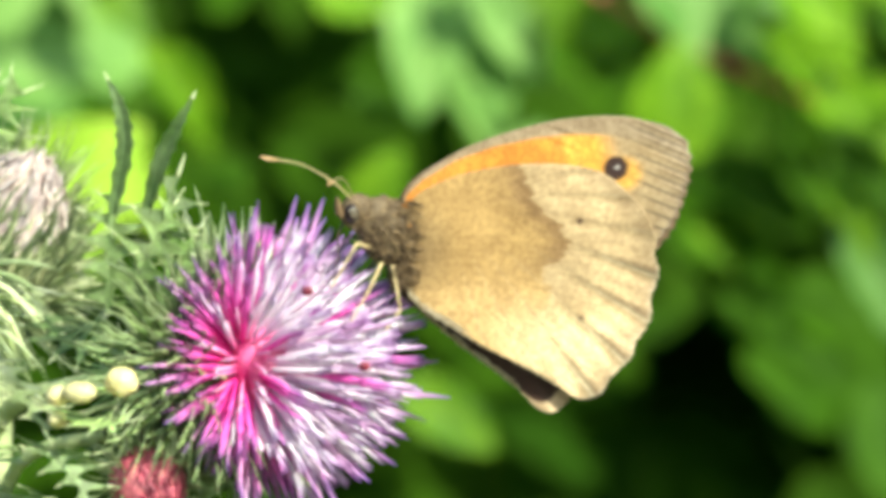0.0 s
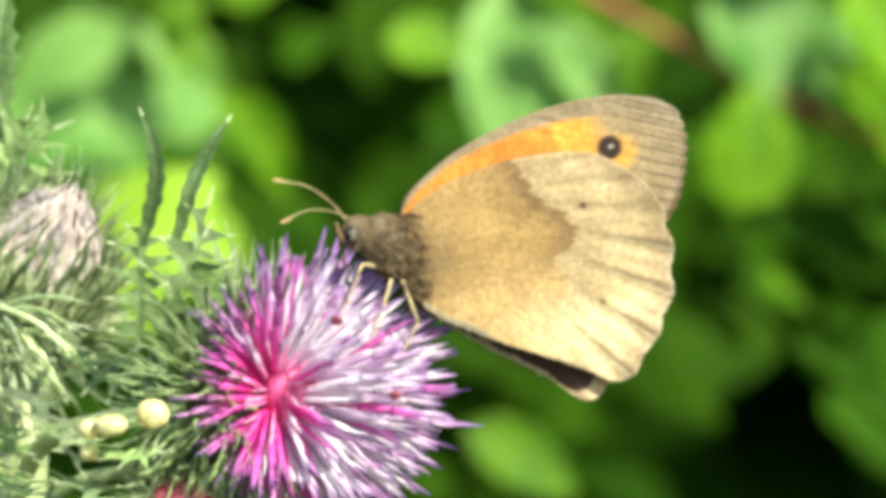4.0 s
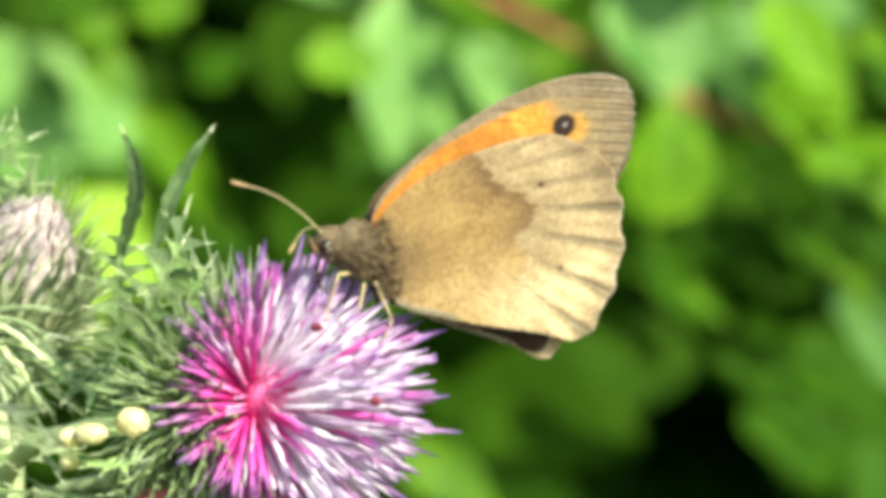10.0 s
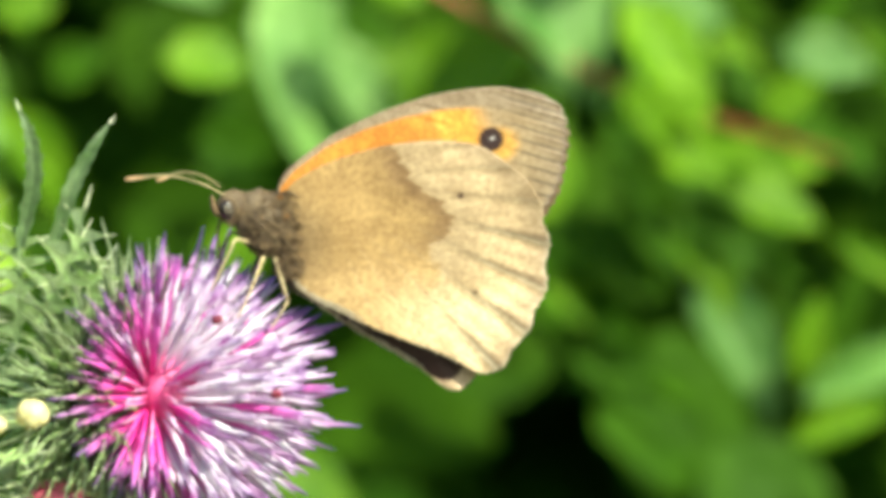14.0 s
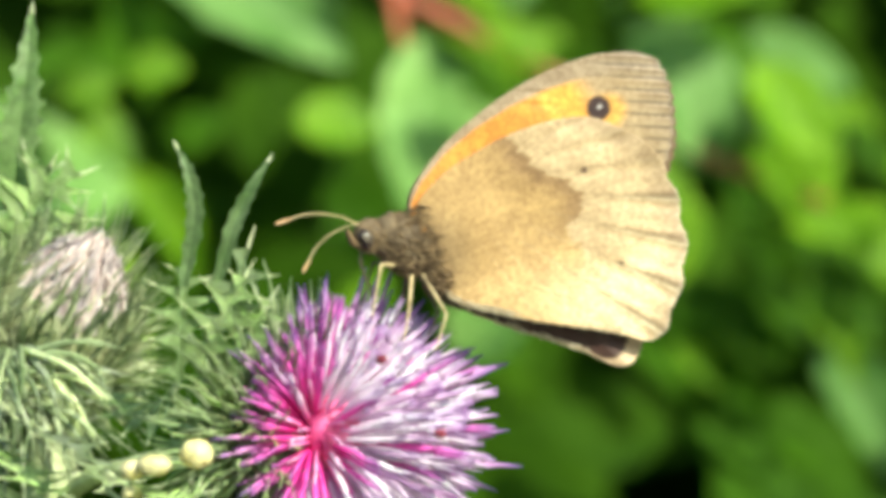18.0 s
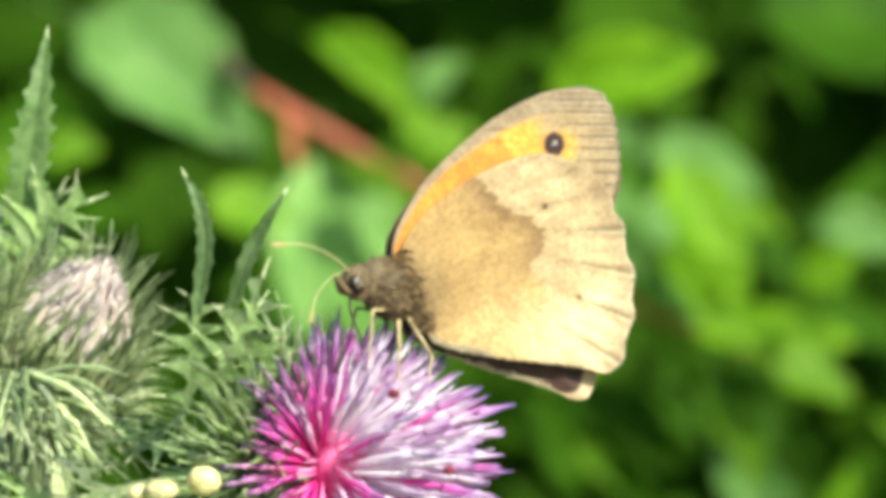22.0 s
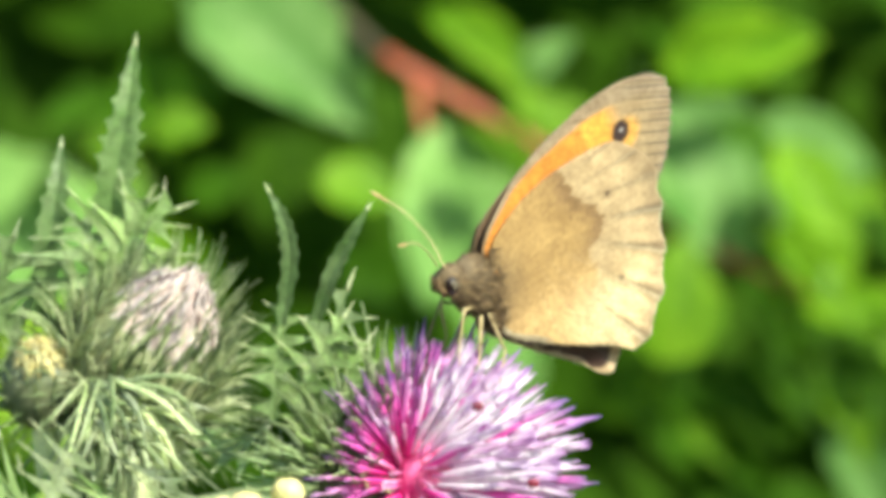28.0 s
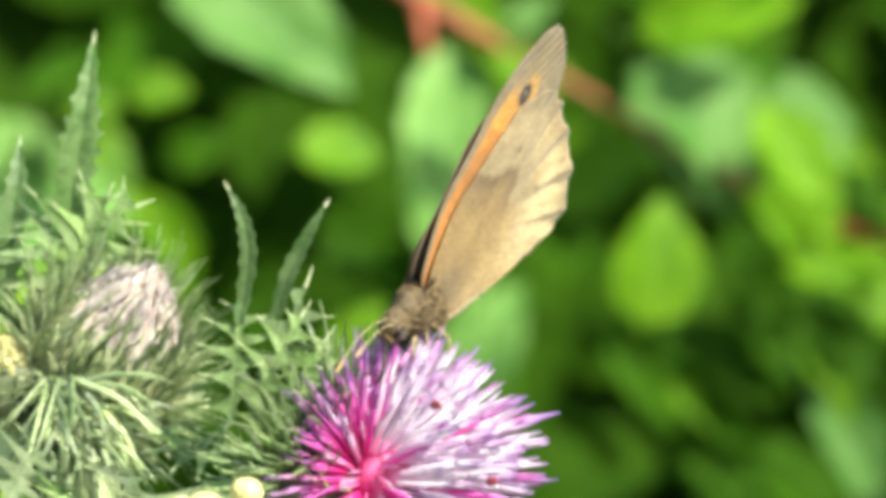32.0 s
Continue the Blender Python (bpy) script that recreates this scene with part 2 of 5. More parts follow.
M_DEEP_FLORET = floret_mat("floret_magenta", [(0.0, (0.88, 0.02, 0.26)), (0.45, (0.90, 0.07, 0.46)), (0.78, (0.82, 0.18, 0.60)), (0.93, (0.62, 0.20, 0.56)), (1.0, (0.34, 0.14, 0.42))])
M_YOUNG_FLORET = floret_mat("floret_young", [(0.0, (0.90, 0.04, 0.30)), (0.4, (0.94, 0.20, 0.52)), (0.75, (0.95, 0.55, 0.80)), (1.0, (0.95, 0.80, 0.92))])
M_RIM_FLORET = floret_mat("floret_violet", [(0.0, (0.88, 0.05, 0.38)), (0.45, (0.88, 0.26, 0.66)), (0.78, (0.78, 0.44, 0.72)), (0.92, (0.42, 0.22, 0.54)), (1.0, (0.20, 0.11, 0.40))])


# ---- building helpers ----
def mesh_of(name, bm, material, smooth=True):
    me = bpy.data.meshes.new(name)
    bm.to_mesh(me)
    bm.free()
    me.materials.append(material)
    if smooth:
        me.polygons.foreach_set("use_smooth", [True] * len(me.polygons))
    return me


def part(name, bm, material, parent, label="", smooth=True):
    me = bm if isinstance(bm, bpy.types.Mesh) else mesh_of(name, bm, material, smooth)
    ob = new(name, me)
    ob.parent = parent
    if label:
        tagged(ob, label)
    return ob


def placed(name, mesh, parent, matrix, label=""):
    ob = new(name, mesh)
    ob.parent = parent
    ob.matrix_basis = matrix
    if label:
        tagged(ob, label)
    return ob


def curve_pts(pts, n):
    """n points on a smooth curve through pts."""
    p = [Vector(q) for q in pts]
    p = [p[0] * 2 - p[1]] + p + [p[-1] * 2 - p[-2]]
    out = []
    for i in range(n):
        u = i / (n - 1) * (len(p) - 3)
        k = min(int(u), len(p) - 4)
        f = u - k
        a, b, c, d = p[k:k + 4]
        out.append(0.5 * (2 * b + (c - a) * f + (2 * a - 5 * b + 4 * c - d) * f * f + (3 * b - a - 3 * c + d) * f ** 3))
    return out


def tube(bm, pts, radii, n=14, sides=8, flat=1.0):
    """A tapered tube along a smooth curve. radii: from start to end."""
    path = curve_pts(pts, n)
    rings = []
    side = None
    for i, c in enumerate(path):
        d = (path[min(i + 1, n - 1)] - path[max(i - 1, 0)]).normalized()
        side = (side - d * side.dot(d)).normalized() if side else d.orthogonal().normalized()
        up = d.cross(side)
        u = i / (n - 1) * (len(radii) - 1)
        k = min(int(u), len(radii) - 2)
        r = radii[k] + (radii[k + 1] - radii[k]) * (u - k)
        rings.append([bm.verts.new(c + (side * math.cos(a) + up * math.sin(a) * flat) * r) for a in (2 * math.pi * j / sides for j in range(sides))])
    for a, b in zip(rings, rings[1:]):
        for j in range(sides):
            bm.faces.new((a[j], a[(j + 1) % sides], b[(j + 1) % sides], b[j]))
    bm.faces.new(rings[0][::-1])
    bm.faces.new(rings[-1])
    return bm


def blob(bm, centre, radii, turn=None, rough=0.0, u=20, v=14, seed=0):
    """An egg-shaped body with an uneven skin."""
    made = bmesh.ops.create_uvsphere(bm, u_segments=u, v_segments=v, radius=1.0)["verts"]
    for q in made:
        k = 1 + rough * noise.noise(q.co * 3 + Vector((seed, 0, 0)))
        co = Vector((q.co.x * radii[0], q.co.y * radii[1], q.co.z * radii[2])) * k
        q.co = (turn @ co if turn else co) + Vector(centre)
    return bm


def to_axis(d):
    return Vector(d).normalized().to_track_quat("Z", "Y").to_matrix()


# ---- ground ----
def build_ground():
    bm = bmesh.new()
    n, half = 60, 400.0
    grid = []
    for i in range(n + 1):
        row = []
        for j in range(n + 1):
            x = half * (abs(i / n * 2 - 1) ** 3) * (1 if i * 2 > n else -1)
            y = half * (abs(j / n * 2 - 1) ** 3) * (1 if j * 2 > n else -1)
            near = math.exp(-(x * x + y * y) / 9)
            row.append(bm.verts.new((x, y, 0.05 * noise.noise(Vector((x, y, 0)) * 0.8) * (1 - near) - 0.004)))
        grid.append(row)
    for i in range(n):
        for j in range(n):
            bm.faces.new((grid[i][j], grid[i + 1][j], grid[i + 1][j + 1], grid[i][j + 1]))
    g = new("ground", mesh_of("ground", bm, M_GROUND))
    tagged(g, "bare soil and short grass under the hedge", "ground", kind="structure")


build_ground()


# ---- shrub leaves ----
def leaf_mesh(name, material, seed, pointed=1.0, fold=0.25, bend=0.3):
    """A leaf of length 1 and width 1 about its middle, with a midrib, side veins and a short stalk."""
    rnd = random.Random(seed)
    bm = bmesh.new()
    nu, nv = 18, 8
    grid = []
    for i in range(nu + 1):
        u = i / nu
        w = math.sin(math.pi * u ** (0.75 + 0.15 * rnd.random())) ** 0.75 * (1 - 0.25 * pointed * u * u) * 0.56
        w = max(w, 0.012) * (1 + 0.05 * math.sin(u * 31 + seed))
        row = []
        for j in range(nv + 1):
            v = j / nv * 2 - 1
            z = fold * abs(v) * w * 0.8 - bend * (u - 0.5) ** 2 * 0.6 + 0.02 * math.sin(u * 26 - abs(v) * 7) * abs(v) + 0.03 * noise.noise(Vector((u * 4, v * 2, seed)))
            row.append(bm.verts.new((u - 0.5, v * w, z)))
        grid.append(row)
    for i in range(nu):
        for j in range(nv):
            bm.faces.new((grid[i][j], grid[i + 1][j], grid[i + 1][j + 1], grid[i][j + 1]))
    z0 = grid[0][nv // 2].co.z
    tube(bm, [(-0.5, 0, z0), (-0.62, 0, z0 - 0.03), (-0.78, 0.03, z0 - 0.16)], [0.014, 0.012, 0.016], 6, 5)
    return mesh_of(name, bm, material)


LEAVES = {k: [leaf_mesh("leaf", m, s, 0.4 + 0.4 * (s % 3), 0.22 + 0.14 * (s % 4), 0.2 + 0.2 * (s % 4)) for s in range(8)] for k, m in M_LEAF.items()}
leaf_dice = random.Random(11)

shrub = new("hedge_shrub")
tagged(shrub, "dense green hedge shrub with broad sunlit leaves", "shrub")
branch = new("shrub_branch")
tagged(branch, "thin red-stemmed branch with pale green leaves, swaying before the hedge", "branch")


def leaf_pose(x, y, z, length, width, angle):
    a = radians(angle)
    along = Vector((math.cos(a), 0, math.sin(a)))
    tip_back = leaf_dice.uniform(-0.25, 0.3)
    along = (along + Vector((0, tip_back, 0))).normalized()
    face = Vector((leaf_dice.uniform(0.0, 0.45), -1.0, leaf_dice.uniform(0.2, 0.7)))
    face = (face - along * face.dot(along)).normalized()
    across = face.cross(along)
    m = Matrix((along, across, face)).transposed().to_4x4()
    return Matrix.Translation((x, y, z)) @ m @ Matrix.Diagonal((length * 1.0, width * 1.0, length * 0.8, 1))


def hedge_leaf(x, y, z, length, width, angle, kind):
    placed("leaf", leaf_dice.choice(LEAVES[kind]), shrub, leaf_pose(x, y, z, length, width, angle))


def spray_leaf(x, y, z, length, width, angle, kind):
    placed("leaf", leaf_dice.choice(LEAVES[kind]), branch, leaf_pose(x, y, z, length, width, angle))


hedge_leaf(-0.0545, 0.600, 1.0850, 0.0370, 0.0250, 10, "pale")
hedge_leaf(-0.0450, 0.500, 1.0680, 0.0225, 0.0165, 40, "sunny")
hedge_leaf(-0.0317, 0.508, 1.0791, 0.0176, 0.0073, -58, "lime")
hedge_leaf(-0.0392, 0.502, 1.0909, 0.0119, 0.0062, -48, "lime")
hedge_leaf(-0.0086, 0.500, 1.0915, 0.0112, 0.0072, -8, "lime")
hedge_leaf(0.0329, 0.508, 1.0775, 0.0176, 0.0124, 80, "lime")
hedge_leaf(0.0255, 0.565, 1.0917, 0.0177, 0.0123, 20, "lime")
hedge_leaf(0.0394, 0.552, 1.0953, 0.0246, 0.0161, -60, "pale")
hedge_leaf(0.0530, 0.551, 1.0917, 0.0130, 0.0084, 60, "pale")
hedge_leaf(0.0491, 0.503, 1.0816, 0.0113, 0.0048, -52, "lime")
hedge_leaf(0.0752, 0.546, 1.0906, 0.0130, 0.0069, -15, "pale")
hedge_leaf(0.0679, 0.505, 1.0847, 0.0092, 0.0055, 30, "lime")
hedge_leaf(0.0657, 0.502, 1.0695, 0.0126, 0.0069, -20, "lime")
hedge_leaf(0.0769, 0.571, 1.0784, 0.0156, 0.0054, -35, "green")
hedge_leaf(0.0503, 0.573, 1.0738, 0.0148, 0.0055, -50, "green")
hedge_leaf(0.0390, 0.590, 1.0631, 0.0166, 0.0055, -55, "green")
hedge_leaf(0.0505, 0.588, 1.0666, 0.0150, 0.0055, -38, "green")
hedge_leaf(0.0381, 0.517, 1.0584, 0.0092, 0.0031, -50, "lime")
hedge_leaf(0.0613, 0.552, 1.0515, 0.0230, 0.0088, -62, "pale")
hedge_leaf(0.0731, 0.503, 1.0415, 0.0148, 0.0052, 18, "lime")
hedge_leaf(0.0530, 0.505, 1.0830, 0.0092, 0.0041, -20, "lime")
hedge_leaf(0.0559, 0.513, 1.0757, 0.0120, 0.0031, -32, "lime")
hedge_leaf(0.0466, 0.586, 1.0464, 0.0181, 0.0071, -35, "green")
hedge_leaf(0.0152, 0.629, 1.0422, 0.0308, 0.0195, -10, "dark")
hedge_leaf(0.0022, 0.519, 1.0365, 0.0178, 0.0080, -35, "lime")
hedge_leaf(0.0109, 0.583, 1.0956, 0.0173, 0.0118, -20, "green")
hedge_leaf(0.0116, 0.549, 1.0880, 0.0184, 0.0077, -58, "pale")
hedge_leaf(-0.0049, 0.580, 1.0824, 0.0133, 0.0071, -10, "green")
hedge_leaf(-0.0189, 0.537, 1.1100, 0.0304, 0.0179, -36, "pale")
hedge_leaf(-0.0366, 0.579, 1.1051, 0.0165, 0.0071, -72, "green")
hedge_leaf(-0.0407, 0.500, 1.0968, 0.0077, 0.0055, 20, "lime")
hedge_leaf(0.0419, 0.520, 1.1106, 0.0221, 0.0105, 12, "lime")
hedge_leaf(0.0088, 0.565, 1.1117, 0.0214, 0.0076, -40, "lime")
hedge_leaf(0.0189, 0.565, 1.1035, 0.0096, 0.0069, 20, "lime")
hedge_leaf(0.0169, 0.540, 1.1109, 0.0084, 0.0053, 40, "pale")
hedge_leaf(0.0523, 0.520, 1.0896, 0.0214, 0.0105, -62, "lime")
hedge_leaf(0.0538, 0.547, 1.0995, 0.0176, 0.0077, -25, "pale")
hedge_leaf(0.0618, 0.518, 1.0762, 0.0221, 0.0066, -4, "lime")
hedge_leaf(0.0657, 0.510, 1.0741, 0.0092, 0.0062, -50, "lime")
hedge_leaf(0.0986, 0.543, 1.0696, 0.0221, 0.0076, -38, "pale")
hedge_leaf(0.0951, 0.512, 1.0774, 0.0142, 0.0049, 10, "lime")
hedge_leaf(0.0817, 0.508, 1.0599, 0.0205, 0.0045, -36, "lime")
hedge_leaf(0.0810, 0.537, 1.0490, 0.0243, 0.0057, 20, "pale")
hedge_leaf(0.0693, 0.505, 1.0532, 0.0120, 0.0045, 75, "lime")
hedge_leaf(0.0834, 0.518, 1.1068, 0.0114, 0.0077, 30, "lime")
hedge_leaf(0.0923, 0.499, 1.1082, 0.0133, 0.0096, -30, "lime")
hedge_leaf(0.1032, 0.534, 1.0980, 0.0227, 0.0114, -75, "pale")
hedge_leaf(0.0897, 0.623, 1.0878, 0.0218, 0.0137, 5, "dark")
hedge_leaf(0.0754, 0.575, 1.0961, 0.0156, 0.0047, 55, "green")
hedge_leaf(0.0398, 0.581, 1.0666, 0.0220, 0.0086, -20, "green")
hedge_leaf(0.0468, 0.579, 1.0519, 0.0149, 0.0055, -45, "green")
hedge_leaf(0.0621, 0.576, 1.0674, 0.0180, 0.0055, -40, "green")
hedge_leaf(0.0463, 0.592, 1.0653, 0.0182, 0.0071, -38, "green")
hedge_leaf(0.0338, 0.573, 1.0619, 0.0195, 0.0062, -55, "green")
hedge_leaf(-0.0036, 0.578, 1.0779, 0.0149, 0.0063, -35, "green")
hedge_leaf(0.0117, 0.538, 1.0673, 0.0182, 0.0099, 60, "pale")
hedge_leaf(0.0157, 0.513, 1.1017, 0.0106, 0.0049, -35, "lime")
hedge_leaf(-0.0321, 0.505, 1.0991, 0.0084, 0.0055, 10, "lime")
hedge_leaf(-0.0053, 0.507, 1.0672, 0.0113, 0.0083, 60, "lime")
hedge_leaf(0.0450, 0.586, 1.0652, 0.0134, 0.0063, -45, "green")
hedge_leaf(0.0476, 0.576, 1.0480, 0.0141, 0.0063, -35, "green")
hedge_leaf(0.0505, 0.581, 1.0769, 0.0204, 0.0071, -62, "green")
hedge_leaf(0.0563, 0.520, 1.0618, 0.0142, 0.0063, -60, "lime")
hedge_leaf(0.0131, 0.565, 1.0889, 0.0169, 0.0101, 40, "lime")
hedge_leaf(-0.0065, 0.569, 1.0784, 0.0093, 0.0054, -30, "green")
hedge_leaf(0.0503, 0.503, 1.0852, 0.0113, 0.0031, -10, "lime")
hedge_leaf(0.0065, 0.551, 1.0818, 0.0230, 0.0115, -72, "pale")
hedge_leaf(-0.0494, 0.520, 1.0632, 0.0187, 0.0157, 60, "sunny")
hedge_leaf(-0.0403, 0.560, 1.0659, 0.0116, 0.0085, -40, "sunny")
spray_leaf(0.0012, 0.530, 1.0903, 0.0261, 0.0106, -95, "pale")
spray_leaf(0.0359, 0.530, 1.0929, 0.0212, 0.0159, -62, "pale")
spray_leaf(0.0500, 0.530, 1.0892, 0.0106, 0.0064, 60, "pale")
spray_leaf(0.0094, 0.530, 1.0994, 0.0144, 0.0045, -35, "lime")
spray_leaf(0.0420, 0.540, 1.0979, 0.0152, 0.0099, -20, "green")
spray_leaf(0.0509, 0.530, 1.0860, 0.0121, 0.0072, -60, "pale")
spray_leaf(0.0469, 0.530, 1.0793, 0.0091, 0.0045, -70, "lime")
spray_leaf(0.0509, 0.540, 1.0929, 0.0145, 0.0076, -40, "pale")


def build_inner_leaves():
    """Broad leaves behind the sunlit ones, shade put into their dark green, with two dark hollows, and a few small
    fresh leaves between.
    """
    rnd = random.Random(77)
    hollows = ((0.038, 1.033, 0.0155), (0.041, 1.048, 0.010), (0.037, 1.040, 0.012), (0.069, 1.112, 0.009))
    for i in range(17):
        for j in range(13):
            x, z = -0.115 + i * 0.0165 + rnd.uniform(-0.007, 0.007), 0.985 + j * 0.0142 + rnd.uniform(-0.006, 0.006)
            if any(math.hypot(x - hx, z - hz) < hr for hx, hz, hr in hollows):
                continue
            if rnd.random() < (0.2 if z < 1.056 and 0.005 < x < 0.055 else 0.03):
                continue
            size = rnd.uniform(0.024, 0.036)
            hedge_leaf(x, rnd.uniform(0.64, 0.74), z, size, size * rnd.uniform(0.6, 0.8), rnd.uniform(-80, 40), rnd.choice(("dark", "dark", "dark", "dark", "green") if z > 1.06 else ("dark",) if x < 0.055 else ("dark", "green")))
    for _ in range(45):
        x, z = rnd.uniform(0.03, 0.125), rnd.uniform(1.045, 1.115)
        size = rnd.uniform(0.006, 0.013)
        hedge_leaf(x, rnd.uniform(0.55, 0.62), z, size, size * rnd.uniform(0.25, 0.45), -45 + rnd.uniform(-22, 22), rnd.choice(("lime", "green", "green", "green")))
    for _ in range(12):
        x, z = rnd.uniform(-0.08, 0.03), rnd.uniform(1.05, 1.14)
        size = rnd.uniform(0.006, 0.011)
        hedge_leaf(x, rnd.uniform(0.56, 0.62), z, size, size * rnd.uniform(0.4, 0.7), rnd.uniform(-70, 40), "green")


build_inner_leaves()


def build_shrub_wood():
    rnd = random.Random(5)
    for i in range(9):
        x, y = -0.32 + i * 0.08 + rnd.uniform(-0.02, 0.02), 0.95 + rnd.uniform(0, 0.12)
        bm = bmesh.new()
        pts = [(x, y, -0.03), (x + rnd.uniform(-0.03, 0.03), y + 0.03, 0.5), (x + rnd.uniform(-0.06, 0.06), y + 0.02, 1.0), (x + rnd.uniform(-0.1, 0.1), y, 1.55)]
        tube(bm, pts, [0.011, 0.008, 0.006, 0.003], 24, 8)
        part("stem", bm, M_BARK, shrub)
        for k in range(7):
            z = 0.6 + k * 0.13 + rnd.uniform(-0.04, 0.04)
            bm = bmesh.new()
            dx, dy = rnd.uniform(-0.14, 0.14), rnd.uniform(-0.12, 0.1)
            tube(bm, [(x, y + 0.02, z), (x + dx * 0.5, y + dy * 0.5, z + 0.06), (x + dx, y + dy, z + 0.09)], [0.004, 0.003, 0.0015], 10, 6)
            part("twig", bm, M_BARK, shrub)


build_shrub_wood()


def build_foliage():
    """The hedge's inner leaves, too many to count."""
    rnd = random.Random(8)
    verts, faces, mats = [], [], []

    def add(c, size, facing, kind):
        f = facing.normalized()
        a = f.orthogonal().normalized()
        b = f.cross(a)
        t = rnd.uniform(0, 6.28)
        a, b = a * math.cos(t) + b * math.sin(t), b * math.cos(t) - a * math.sin(t)
        w = size * rnd.uniform(0.45, 0.62)
        n0 = len(verts)
        for u, v, d in ((-0.5, 0, 0), (-0.2, 0.42, 0.08), (0.15, 0.40, 0.06), (0.55, 0, -0.1), (0.15, -0.40, 0.06), (-0.2, -0.42, 0.08), (0.0, 0, -0.02)):
            verts.append(tuple(c + a * u * size + b * v * w + f * d * size))
        for i, j in ((0, 1), (1, 2), (2, 3), (3, 4), (4, 5), (5, 0)):
            faces.append((n0 + 6, n0 + i, n0 + j))
            mats.append(kind)

    def fill(count, xr, yr, zr, size):
        for _ in range(count):
            c = Vector((rnd.uniform(*xr), rnd.uniform(*yr), rnd.uniform(*zr)))
            add(c, rnd.uniform(*size), Vector((rnd.uniform(-0.7, 0.7), -0.8, rnd.uniform(-0.2, 1.2))), rnd.choice((0, 0, 1, 1, 1)))

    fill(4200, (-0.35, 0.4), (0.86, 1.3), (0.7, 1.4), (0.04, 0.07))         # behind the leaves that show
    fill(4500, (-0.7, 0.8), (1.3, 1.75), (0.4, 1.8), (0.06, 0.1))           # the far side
    fill(3600, (-0.7, 0.8), (0.62, 1.2), (1.22, 1.95), (0.035, 0.065))      # unseen top of the hedge, added dense to shade the leaves below
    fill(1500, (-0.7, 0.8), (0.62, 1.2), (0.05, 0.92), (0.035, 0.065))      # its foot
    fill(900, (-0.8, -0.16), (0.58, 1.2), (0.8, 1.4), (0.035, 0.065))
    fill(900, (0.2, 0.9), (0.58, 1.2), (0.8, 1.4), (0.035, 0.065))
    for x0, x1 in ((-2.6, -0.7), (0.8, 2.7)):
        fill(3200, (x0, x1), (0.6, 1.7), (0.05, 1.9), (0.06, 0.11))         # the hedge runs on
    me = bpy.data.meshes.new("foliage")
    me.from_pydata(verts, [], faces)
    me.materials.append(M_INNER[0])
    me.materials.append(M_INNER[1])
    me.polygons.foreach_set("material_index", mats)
    ob = new("foliage", me)
    ob.parent = shrub
    tagged(ob, kind="stuff")


build_foliage()


def build_branch_wood():
    y = 0.53
    bm = bmesh.new()
    tube(bm, [(-0.0069, y, 1.1118), (0.009, y, 1.1028), (0.0212, y, 1.0962), (0.0353, y, 1.0877), (0.05, y, 1.0809), (0.075, y + 0.02, 1.073)], [0.0011, 0.0010, 0.0005, 0.0008, 0.0004, 0.00025], 30, 8)
    part("red_twig", bm, M_TWIG, branch, "reddish twig")
    bm = bmesh.new()
    tube(bm, [(-0.0019, y, 1.1085), (-0.0016, y - 0.002, 1.1052), (-0.0008, y - 0.003, 1.1015)], [0.0009, 0.0008, 0.0006], 10, 8)
    part("leaf_stalk", bm, M_TWIG, branch, "reddish leaf stalk")
    bm = bmesh.new()
    tube(bm, [(-0.0069, y, 1.1118), (-0.05, y + 0.07, 1.15), (-0.13, y + 0.16, 1.10), (-0.17, y + 0.2, 0.7), (-0.18, y + 0.2, -0.03)], [0.0011, 0.0015, 0.003, 0.006, 0.008], 40, 8)
    part("stem", bm, M_BARK, branch)


build_branch_wood()


# ---- thistle ----
thistle = new("thistle")
tagged(thistle, "spiny green thistle with an open pink-purple flower and closed buds", "thistle")


def at(x, y, z):
    """A place on the plant, in mm from the front of its flower."""
    return Vector((x * MM, y * MM, H + z * MM))


